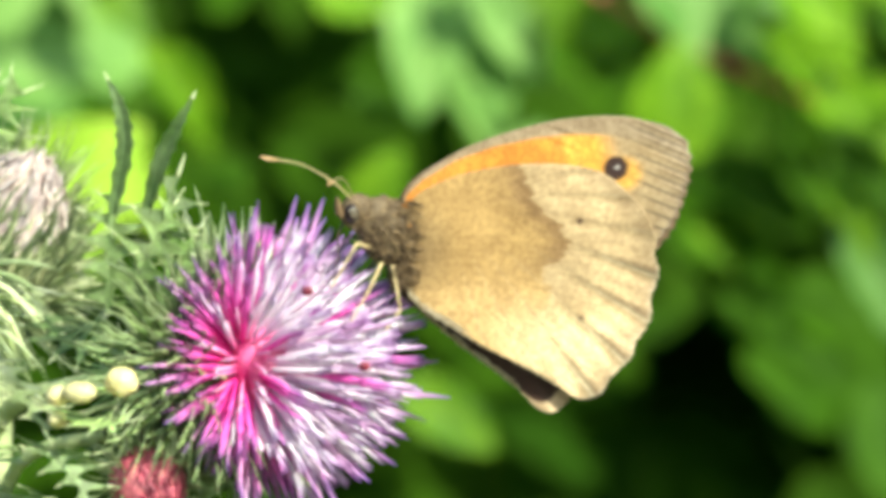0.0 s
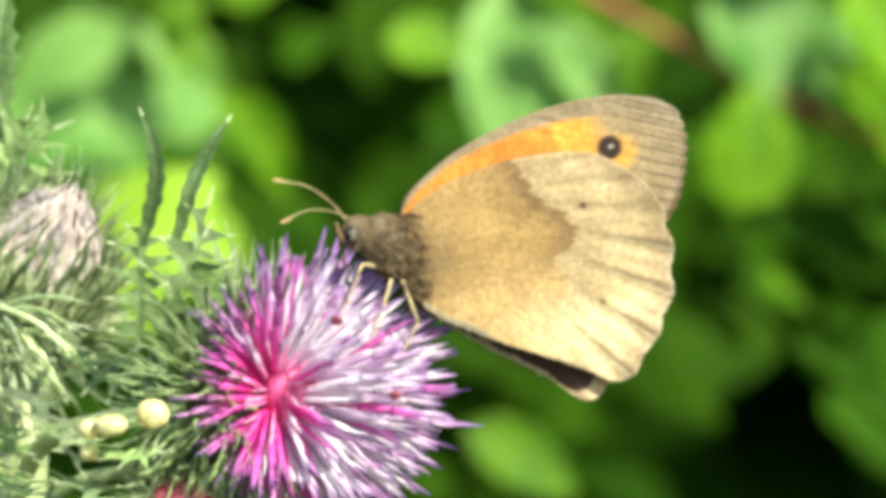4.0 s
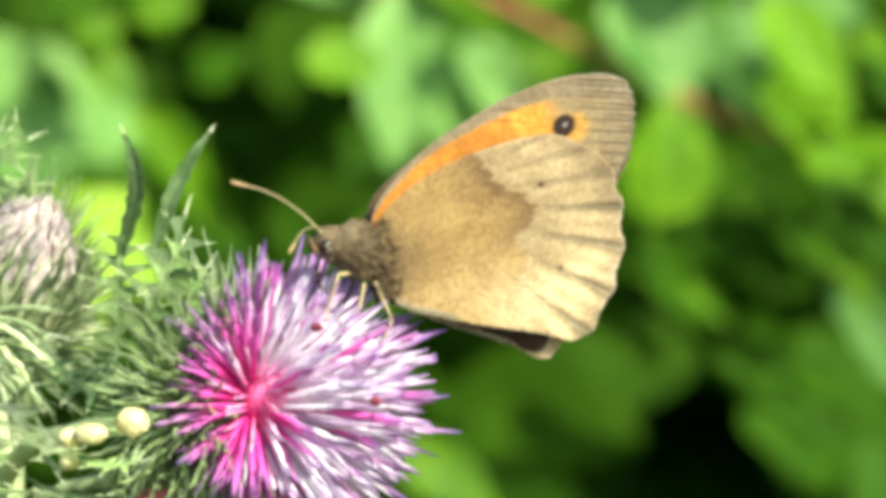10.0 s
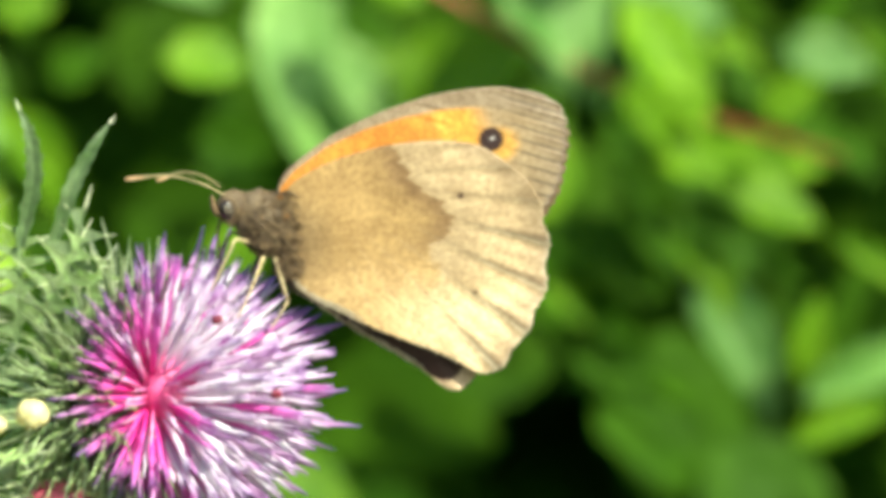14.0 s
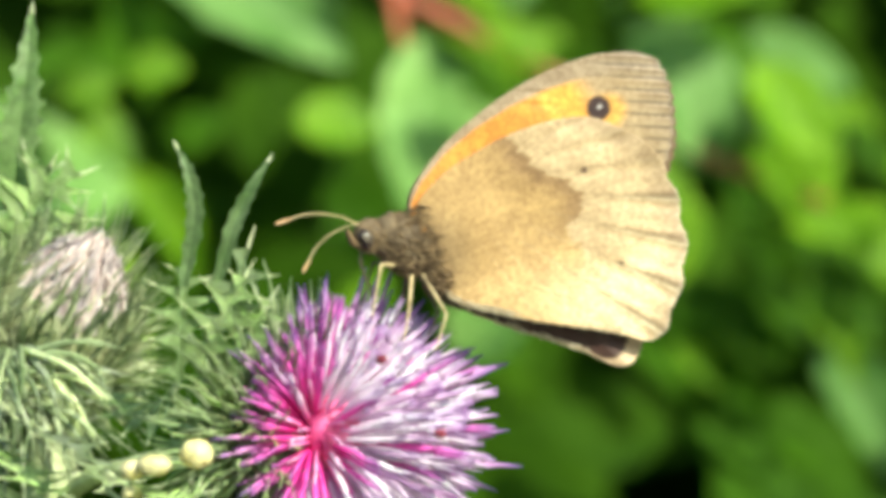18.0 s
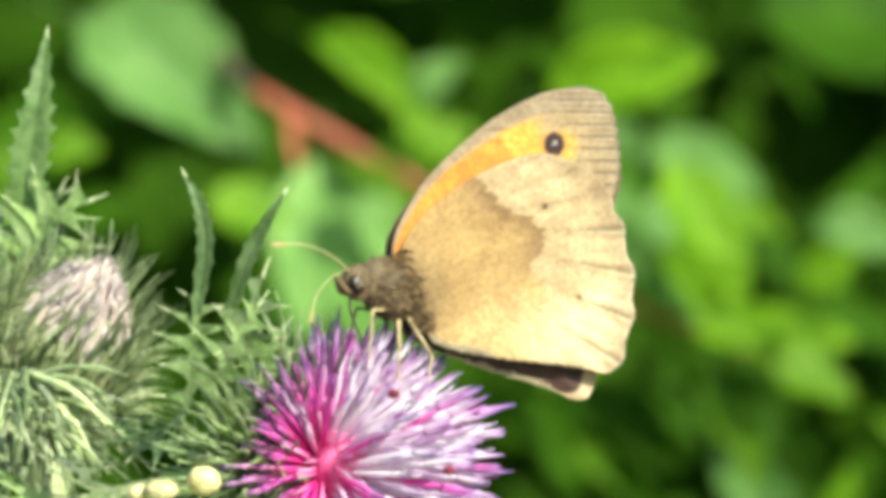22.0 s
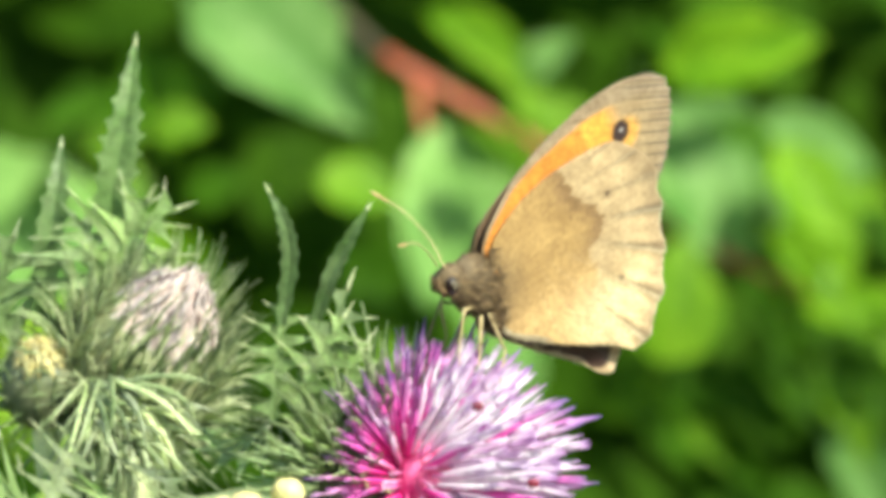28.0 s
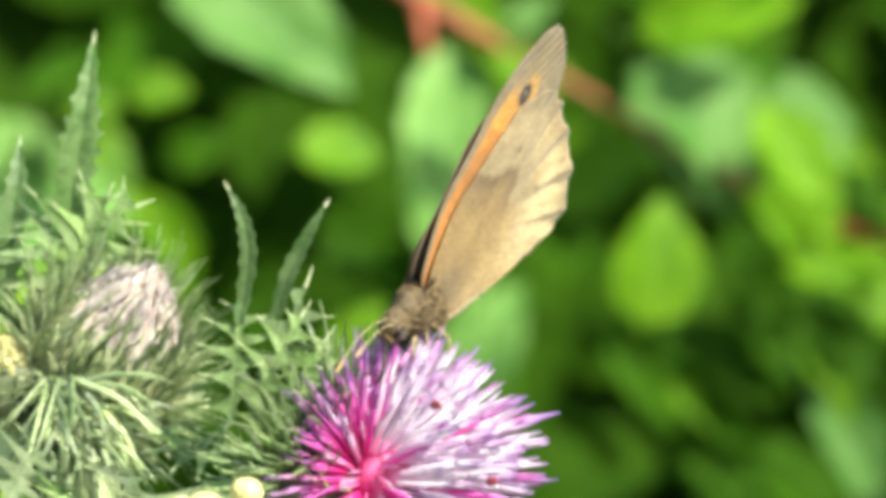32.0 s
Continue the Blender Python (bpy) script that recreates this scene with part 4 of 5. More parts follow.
# ---- butterfly ----
butterfly = new("butterfly")
tagged(butterfly, "brown butterfly with closed wings, orange band and eyespot, on the flower", "butterfly")
FORE = [(-0.6, 1.2), (-0.1, 2.75), (1.1, 4.1), (3.7, 5.9), (6.8, 7.35), (10.1, 8.45), (13.2, 9.05), (16.3, 9.3), (19.2, 9.1), (21.4, 8.5), (22.7, 7.6), (23.35, 6.2), (23.3, 4.4), (23.0, 2.6), (22.6, 0.9), (21.6, -0.9), (20.4, -2.8), (18.4, -4.2), (13.6, -4.5), (6.8, -3.2), (1.4, -1.4)]
HIND = [(-0.5, -0.9), (0.1, 1.6), (1.0, 2.8), (3.5, 4.0), (6.4, 4.75), (9.0, 5.2), (11.6, 5.3), (14.2, 5.1), (16.4, 4.45), (18.2, 3.1), (20.0, 1.4), (21.0, -0.5), (21.6, -3.0), (21.6, -5.6), (21.15, -8.2), (20.2, -10.1), (19.1, -11.7), (18.2, -13.0), (16.9, -14.2), (15.6, -14.4), (14.2, -13.5), (12.4, -12.4), (9.6, -11.1), (6.9, -9.8), (4.2, -8.3), (2.0, -7.1), (0.7, -5.9), (-0.1, -4.0)]


def soft(x, a, b):
    u = np.clip((x - a) / (b - a), 0, 1)
    return u * u * (3 - 2 * u)


def blend(c, k, colour):
    return c * (1 - k[..., None]) + np.array(colour) * k[..., None]


def fore_pattern(x, z, u, s, d):
    """Underside of the forewing: orange field, grey-brown border, eyespot. d: mm from the rim."""
    c = np.zeros(x.shape + (3,)) + (0.66, 0.26, 0.035)
    c = blend(c, soft(x + 0.35 * z, 14.7, 15.2) * soft(z, 2.5, 3.2), (0.82, 0.39, 0.06))
    c = blend(c, soft(x + 0.35 * z, 17.4, 20.0), (0.42, 0.31, 0.175))
    rim = np.interp(x, [p[0] for p in FORE[:11]], [p[1] for p in FORE[:11]])
    width = 0.28 + 0.085 * x
    c = blend(c, (1 - soft((rim - z) / np.hypot(1, 0.9 * np.exp(-x / 6)), width * 0.8, width * 1.1)), (0.33, 0.25, 0.16))
    c = blend(c, soft(x, 19.5, 22.5) * 0.6, (0.35, 0.27, 0.18))
    e = np.hypot(x - 17.17, z - 4.98)
    c = blend(c, (1 - soft(np.hypot(x - 17.7, (z - 4.5) * 1.2), 1.1, 2.2)) * 0.9, (0.76, 0.40, 0.075))
    c = blend(c, 1 - soft(e, 0.92, 1.12), (0.030, 0.010, 0.008))
    c = blend(c, 1 - soft(np.hypot(x - 17.28, z - 5.08), 0.06, 0.20), (0.88, 0.86, 0.85))
    # shade in the furrows of the rippled border, painted as dark lines
    rib = np.abs((((z + 0.37 * x) / 1.05) % 1) - 0.5) * 2
    c *= 1 - 0.6 * (soft(x + 0.25 * z, 18.6, 21.6) * (1 - soft(rib, 0.05, 0.40)))[..., None]
    return blend(c, (1 - soft(d, 0.1, 0.35)) * soft(x, 20, 22), (0.24, 0.19, 0.14))


def hind_pattern(x, z, u, s, d):
    """Underside of the hindwing: brown root, paler band past a jagged line, two dots."""
    zs = [-14.5, -8.2, -7.0, -5.9, -4.8, -3.7, -2.9, -1.65, -0.5, 0.6, 1.5, 2.1, 3.2, 4.6]
    xs = [9.6, 11.2, 12.2, 12.8, 12.3, 11.5, 13.0, 13.9, 13.35, 12.5, 11.1, 10.6, 10.1, 9.3]
    edge = np.interp(z + 0.10 * np.sin(x * 3.1 + z * 2.3), zs, xs) + 0.22 * np.sin(z * 4.6 + 0.5) + 0.12 * np.sin(z * 9.7)
    c = np.zeros(x.shape + (3,)) + (0.42, 0.272, 0.103)
    c = blend(c, soft(-z, 3.0, 7.5) * 0.9, (0.60, 0.41, 0.185))
    k = soft(x - edge, -0.14, 0.14)
    high = 1 - soft(-z, 3.0, 4.6)
    c = blend(c, soft(x - edge, -4.5, -0.1) * (1 - k) * high * 0.55, (0.27, 0.165, 0.075))
    c = blend(c, soft(x - edge + 0.3 * np.sin(z * 2.7), -1.7, -0.9) * (1 - k) * (1 - soft(-z, 2.4, 3.4)) * 0.5, (0.21, 0.12, 0.055))
    c = blend(c, (1 - soft(np.hypot(x - 0.6, (z + 2.2) * 0.8), 1.0, 4.6)) * 0.62, (0.19, 0.13, 0.065))
    c = blend(c, k * (0.95 - 0.25 * soft(-z, 4, 9)), (0.52, 0.39, 0.225))
    c = blend(c, soft(x - edge, -0.35, -0.05) * (1 - soft(x - edge, 0.0, 0.25)) * soft(-z, 3.4, 5.0) * (1 - soft(-z, 8.0, 9.0)) * 0.3, (0.36, 0.24, 0.12))
    c = blend(c, soft(-z, 5.0, 9.5) * soft(x, 6, 12) * 0.88, (0.74, 0.57, 0.335))
    c = blend(c, (1 - soft(d, 0.6, 2.6)) * soft(x, 13, 17) * 0.62, (0.31, 0.225, 0.13))
    for dx, dz, r in ((14.47, 0.61, 0.24), (15.38, -7.67, 0.17)):
        c = blend(c, 1 - soft(np.hypot(x - dx, z - dz), r, r + 0.12), (0.09, 0.045, 0.025))
    rib = (((np.degrees(np.arctan2(z - 3.2, x - 2.2)) + 20.8) / 9.5 + 0.5) % 1 - 0.5) * 2
    c = blend(c, soft(np.abs(rib), 0.0, 0.03) * (1 - soft(np.abs(rib), 0.06, 0.14)) * 0.22 * soft(x, 8, 12), (0.16, 0.10, 0.05))
    # each rib's lit ridge and the shadow beside it, put into the colour
    far = (1 - soft(d, 1.0, 4.0)) * soft(x, 11, 15) * (0.35 + 0.65 * soft(-z, 1.5, 4.0))
    c = blend(c, far * (1 - soft(np.abs(rib), 0.06, 0.15)) * 0.5, (0.80, 0.67, 0.45))
    c = blend(c, far * (1 - soft(np.abs(rib - 0.24), 0.06, 0.20)) * 0.62 * (1 - 0.4 * soft(-z, 6, 11)), (0.20, 0.13, 0.07))
    # the same painted light and shadow pair, thinner, along the veins inward
    vein = (1 - soft(d, 3.5, 7.5)) * soft(x, 11.5, 14.5) * soft(-z, 0.5, 4.0)
    c = blend(c, vein * (1 - soft(np.abs(rib + 0.10), 0.03, 0.10)) * 0.7, (0.86, 0.74, 0.52))
    c = blend(c, vein * (1 - soft(np.abs(rib - 0.10), 0.04, 0.13)) * 0.62 * (1 - soft(d, 2.5, 5.0)), (0.22, 0.15, 0.09))
    thin = soft(x, 3.0, 6.0) * soft(-z, 1.0, 4.0) * (1 - soft(x, 13.0, 16.0))
    c = blend(c, thin * (1 - soft(np.abs(rib + 0.05), 0.02, 0.07)) * 0.35, (0.80, 0.64, 0.40))
    c = blend(c, thin * (1 - soft(np.abs(rib - 0.06), 0.02, 0.07)) * 0.25, (0.24, 0.15, 0.07))
    fan = np.degrees(np.arctan2(z + 1.6, x + 1.0))
    streak = np.sin(fan * 2.9 + 0.4) + np.sin(fan * 4.7 + 0.25 * x) + 0.8 * np.sin(fan * 7.9 + 2 - 0.3 * x) + 0.6 * np.sin(fan * 1.3 + 0.5 * x)
    c = c * (1 + 0.045 * streak * soft(x, 1, 5))[..., None]
    return blend(c, (1 - soft(d, 0.1, 0.4)) * soft(x, 9, 16) * soft(-z, 1.0, 4.0) * 0.6, (0.50, 0.43, 0.33))


def build_wing(name, outline, root, pattern, side, lift, flare, upper, label):
    """One wing, two skins 0.1 mm apart. side: -1 the wing towards the viewer's side of the body, +1 the other."""
    nb, nr = 420, 90
    ring = curve_pts([(x, 0, z) for x, z in outline + outline[:1]], nb + 1)[:nb]
    edge = np.array([(p.x, p.z) for p in ring])
    sarc = np.arange(nb) / nb
    ends = (np.degrees(np.arctan2(edge[:, 1] - 3.2, edge[:, 0] - 2.2)) + 20.8) / 9.5 if flare else (edge[:, 1] + 0.37 * edge[:, 0]) / 1.05
    tooth = (0.019 if flare else 0.010) * (np.abs(np.cos(np.pi * ends)) - 0.75)
    outer = soft(edge[:, 0], 16.0, 19.5) if not flare else soft(edge[:, 0] - 0.45 * edge[:, 1], 19.5, 22.0)
    wave = 1 + (tooth + 0.0025 * np.sin(sarc * 2 * np.pi * 83 + 1) + 0.002 * np.sin(sarc * 2 * np.pi * 137)) * outer
    edge = (edge - root) * wave[:, None] + root
    u = (np.arange(1, nr + 1) / nr) ** 0.8
    P = root + u[:, None, None] * (edge - root)[None]
    x, z = P[..., 0], P[..., 1]
    uu = np.repeat(u[:, None], nb, 1)
    ss = np.repeat(sarc[None], nr, 0)
    r = np.hypot(x, z)
    fold = (np.degrees(np.arctan2(z - 3.2, x - 2.2)) + 20.8) / 9.5 if flare else (z + 0.37 * x) / 1.05
    y = lift + 0.35 * np.exp(-r / 4.5) - 0.2 * soft(r, 8, 24)
    y = y + (0.15 * (0.35 + 0.65 * soft(-z, 1.0, 4.0)) if flare else 0.11) * (np.sin(fold * 2 * np.pi) + 0.4 * np.sin(fold * 4 * np.pi + 0.6)) * soft(uu, 0.55, 0.95) * soft(x, 10, 15) + 0.12 * np.sin(x * 0.55 + z * 0.3)
    y = y + flare * soft(-z, 7.0, 14.0)
    y = np.maximum(y, 0.12) * side + 0.9 * np.exp(-((x - 21) / 6) ** 2 - ((z + 5.5) / 5.5) ** 2)
    under = np.stack([x, y, z], -1).reshape(-1, 3)
    over = np.stack([x, y - side * 0.10, z], -1).reshape(-1, 3)
    n = nb * nr
    co = np.concatenate([under, [[root[0], side * (lift + 1.3), root[1]]], over, [[root[0], side * (lift + 1.2), root[1]]]]) * MM
    j = np.arange(nb)
    j2 = (j + 1) % nb
    quads = np.concatenate([np.stack([i * nb + j, i * nb + j2, (i + 1) * nb + j2, (i + 1) * nb + j], 1) for i in range(nr - 1)])
    off = n + 1
    rim = np.stack([(nr - 1) * nb + j, (nr - 1) * nb + j2, off + (nr - 1) * nb + j2, off + (nr - 1) * nb + j], 1)
    tris = np.stack([np.full(nb, n), j2, j], 1)
    faces = quads.tolist() + (quads[:, ::-1] + off).tolist() + rim.tolist() + tris.tolist() + (tris[:, ::-1] + off).tolist()
    me = bpy.data.meshes.new(name)
    me.from_pydata(co.tolist(), [], faces)
    me.polygons.foreach_set("use_smooth", [True] * len(me.polygons))
    rim_mm = (1 - uu) * np.hypot(*(edge - root).T)[None]
    col = pattern(x, z, uu, ss, rim_mm).reshape(-1, 3)
    rgba = np.ones((2 * n + 2, 4))
    rgba[:n, :3] = col
    rgba[n, :3] = col[0]
    rgba[off:, :3] = upper
    if flare:
        # pale margin painted where sun reaches past the near wing's shadow
        pale = (1 - soft(rim_mm - 0.08 * (x - 7), 0.35, 0.7)) * soft(x, 3.0, 6.0) * (z < -6)
        rgba[off:off + n, :3] = blend(np.zeros(x.shape + (3,)) + upper, pale, (0.62, 0.47, 0.30)).reshape(-1, 3)
    layer = me.color_attributes.new("pattern", "FLOAT_COLOR", "POINT")
    layer.data.foreach_set("color", rgba.ravel())
    me.materials.append(M_WING)
    return part(name, me, None, butterfly, label)


def build_butterfly():
    rnd = random.Random(21)
    for side in (-1, 1):
        fore = build_wing("forewing", FORE, np.array((0.0, 0.0)), fore_pattern, side, 0.20, 0.0, (0.16, 0.10, 0.055), "orange forewing with a black eyespot")
        # brown upper side, its colour darkened for the near wing's shadow
        hind = build_wing("hindwing", HIND, np.array((0.0, -1.6)), hind_pattern, side, 0.55, 0.35, (0.060, 0.026, 0.018), "buff-brown hindwing with a jagged darker root")
        if side > 0:
            fore.matrix_basis = pose(0, 0.0002, 0, 0, 2.6, 0)
            hind.matrix_basis = pose(-0.0003, 0.0002, 0.0009, 0, 9.0, 0)
    lean = Matrix.Rotation(radians(38), 3, "Y")
    part("thorax", blob(bmesh.new(), Vector((-1.5, 0, -0.6)) * MM, (0.0023, 0.0015, 0.0029), lean.inverted(), 0.1), M_BODY, butterfly, "furry brown thorax")
    bm = bmesh.new()
    tube(bm, [Vector(p) * MM for p in ((-0.8, 0, -2.2), (1.8, 0, -4.0), (4.0, 0, -5.8), (6.0, 0, -7.6))], [0.0010, 0.00055, 0.00035, 0.0002], 14, 12, 0.7)
    part("abdomen", bm, M_BODY, butterfly)
    head = part("head", blob(bmesh.new(), Vector((-4.0, 0, 0.8)) * MM, (0.0014, 0.0011, 0.00145), None, 0.12), M_BODY, butterfly, "small brown head")
    for side in (-1, 1):
        eye = part("eye", blob(bmesh.new(), Vector((-4.55, side * 0.72, 0.8)) * MM, (0.00066, 0.0005, 0.00085), Matrix.Rotation(radians(-14), 3, "Y")), M_EYE, head, "dark shiny eye")
        bm = bmesh.new()
        for k in range(3):
            x = -4.72 + 0.20 * k
            tube(bm, [Vector((x - 0.12, side * 1.10, 1.35)) * MM, Vector((x, side * 1.20, 0.85)) * MM, Vector((x + 0.10, side * 1.10, 0.3)) * MM], [0.00003, 0.00005, 0.00003], 6, 4)
        tagged(part("eye_stripe", bm, M_FRINGE, eye, "pale hair stripes across the eye"), kind="stuff")
        bm = bmesh.new()
        tube(bm, [Vector(p) * MM for p in ((-4.7, side * 0.4, 0.1), (-5.5, side * 0.4, 0.7), (-5.7, side * 0.3, 1.9))], [0.0003, 0.00030, 0.0001], 8, 6)
        part("palp", bm, M_FUR, head)
    # fur: a dark under-coat and paler tips, combed back over the roots of the wings
    coats = {M_FUR: bmesh.new(), M_FUR_PALE: bmesh.new()}
    for c, rad, cnt, long in (((-1.5, 0, -0.6), (2.4, 1.55, 2.9), 1500, 0.75), ((-4.0, 0, 0.8), (1.4, 1.1, 1.45), 420, 0.55), ((0.2, 0, -4.2), (1.4, 1.0, 1.3), 220, 0.7)):
        for _ in range(cnt):
            d = Vector((rnd.gauss(0, 1), rnd.gauss(0, 1), rnd.gauss(0, 1))).normalized()
            a = Vector(c) + lean.inverted() @ Vector((d.x * rad[0], d.y * rad[1], d.z * rad[2])) * 0.95
            if a.x < -5.2:
                continue
            e = a + (d * 0.6 + Vector((0.75, 0, -0.45))).normalized() * rnd.uniform(0.4, 1.0) * long
            bm = coats[M_FUR if rnd.random() < 0.7 else M_FUR_PALE]
            tube(bm, [a * MM, a.lerp(e, 0.6) * MM, e * MM], [0.00006, 0.00004, 0.00001], 3, 3)
    for _ in range(420):
        side = rnd.choice((-1, -1, 1))
        a = Vector((rnd.uniform(-0.9, 0.7), side * rnd.uniform(0.85, 1.25), rnd.uniform(-5.0, 2.2)))
        e = a + Vector((rnd.uniform(0.4, 1.3), side * rnd.uniform(-0.4, -0.1), rnd.uniform(-0.8, 0.1)))
        tube(coats[M_FUR if rnd.random() < 0.6 else M_FUR_PALE], [a * MM, a.lerp(e, 0.6) * MM, e * MM], [0.00005, 0.00004, 0.00001], 3, 3)
    part("fur", coats[M_FUR], M_FUR, butterfly, "short dark grey-brown fur")
    part("fur", coats[M_FUR_PALE], M_FUR_PALE, butterfly, "pale hair tips in the fur")
    bm = bmesh.new()
    for _ in range(1100):
        side = rnd.choice((-1, -1, 1))
        x = rnd.uniform(0.2, 13.5)
        z = float(np.interp(x, (-0.1, 0.7, 2.0, 4.2, 6.9, 9.6, 12.4, 14.2), (-4.0, -5.9, -7.1, -8.3, -9.8, -11.1, -12.4, -13.5))) + rnd.uniform(0.0, 0.5)
        a = Vector((x, side * 0.62, z))
        e = a + Vector((rnd.uniform(-0.1, 0.5), side * rnd.uniform(0.0, 0.15), -rnd.uniform(0.15, 0.42)))
        if side > 0:
            a, e = (Matrix.Rotation(radians(9.0), 3, "Y") @ q + Vector((-0.3, 0.2, 0.9)) for q in (a, e))
        tube(bm, [a * MM, a.lerp(e, 0.6) * MM, e * MM], [0.00005, 0.00004, 0.00001], 3, 3)
    tagged(part("wing_fringe", bm, M_FRINGE, butterfly, "pale hairs along the wing's inner edge"), kind="stuff")
    antennae = []
    for side, pts in ((-1, ((-4.6, -0.4, 1.9), (-6.9, -0.7, 3.0), (-9.8, -1.0, 3.6), (-12.9, -1.2, 3.3))), (1, ((-4.4, 0.4, 2.0), (-6.6, 0.9, 3.1), (-9.4, 1.3, 3.7), (-12.4, 1.6, 3.4)))):
        bm = bmesh.new()
        tube(bm, [Vector(p) * MM for p in pts], [0.00007, 0.00005, 0.00005, 0.00006], 20, 6)
        an = part("antenna", bm, M_LIMB, butterfly, "thin pale antenna")
        bm = bmesh.new()
        p3, p2 = Vector(pts[3]), Vector(pts[2])
        tube(bm, [p2.lerp(p3, 0.55) * MM, p2.lerp(p3, 0.85) * MM, (p3 + (p3 - p2) * 0.06) * MM], [0.00007, 0.00014, 0.00008], 8, 8)
        part("club", bm, M_CLUB, an, "orange-brown club")
        antennae.append(an)
    for side in (-1, 1):
        m = M_LIMB if side < 0 else M_LIMB_DARK
        for pts in (((-2.8, -2.0), (-4.1, -1.5), (-5.7, -4.4), (-6.3, -5.4)), ((-0.9, -3.4), (-0.05, -7.0), (-1.4, -8.8), (-2.0, -9.4)), ((-1.8, -3.2), (-2.8, -5.4), (-3.8, -7.2), (-4.3, -7.8))):
            bm = bmesh.new()
            q = [Vector((x, side * (0.8 + 0.5 * i), z)) * MM for i, (x, z) in enumerate(pts)]
            tube(bm, [q[0], q[0].lerp(q[1], 0.5), q[1]], [0.00016, 0.00015, 0.00011], 8, 6)
            tube(bm, [q[1], q[1].lerp(q[2], 0.5), q[2], q[3]], [0.00012, 0.00009, 0.00008, 0.00005], 9, 6)
            part("leg", bm, m, butterfly, "thin jointed leg")
    bm = bmesh.new()
    tube(bm, [Vector(p) * MM for p in ((-4.7, 0, 0.6), (-5.4, 0, -1.2), (-5.2, 0, -3.4), (-5.6, 0, -5.0))], [0.00013, 0.00011, 0.00009, 0.00006], 12, 6)
    part("proboscis", bm, M_LIMB_DARK, butterfly)
    return antennae


antennae = build_butterfly()


# ---- what moves ----
def hinge(x, y, z, up, turn):
    """A turn of a part about a place on its thing."""
    return pose(x, y, z) @ pose(0, 0, 0, 0, up, 0) @ pose(0, 0, 0, 0, 0, turn) @ pose(-x, -y, -z)


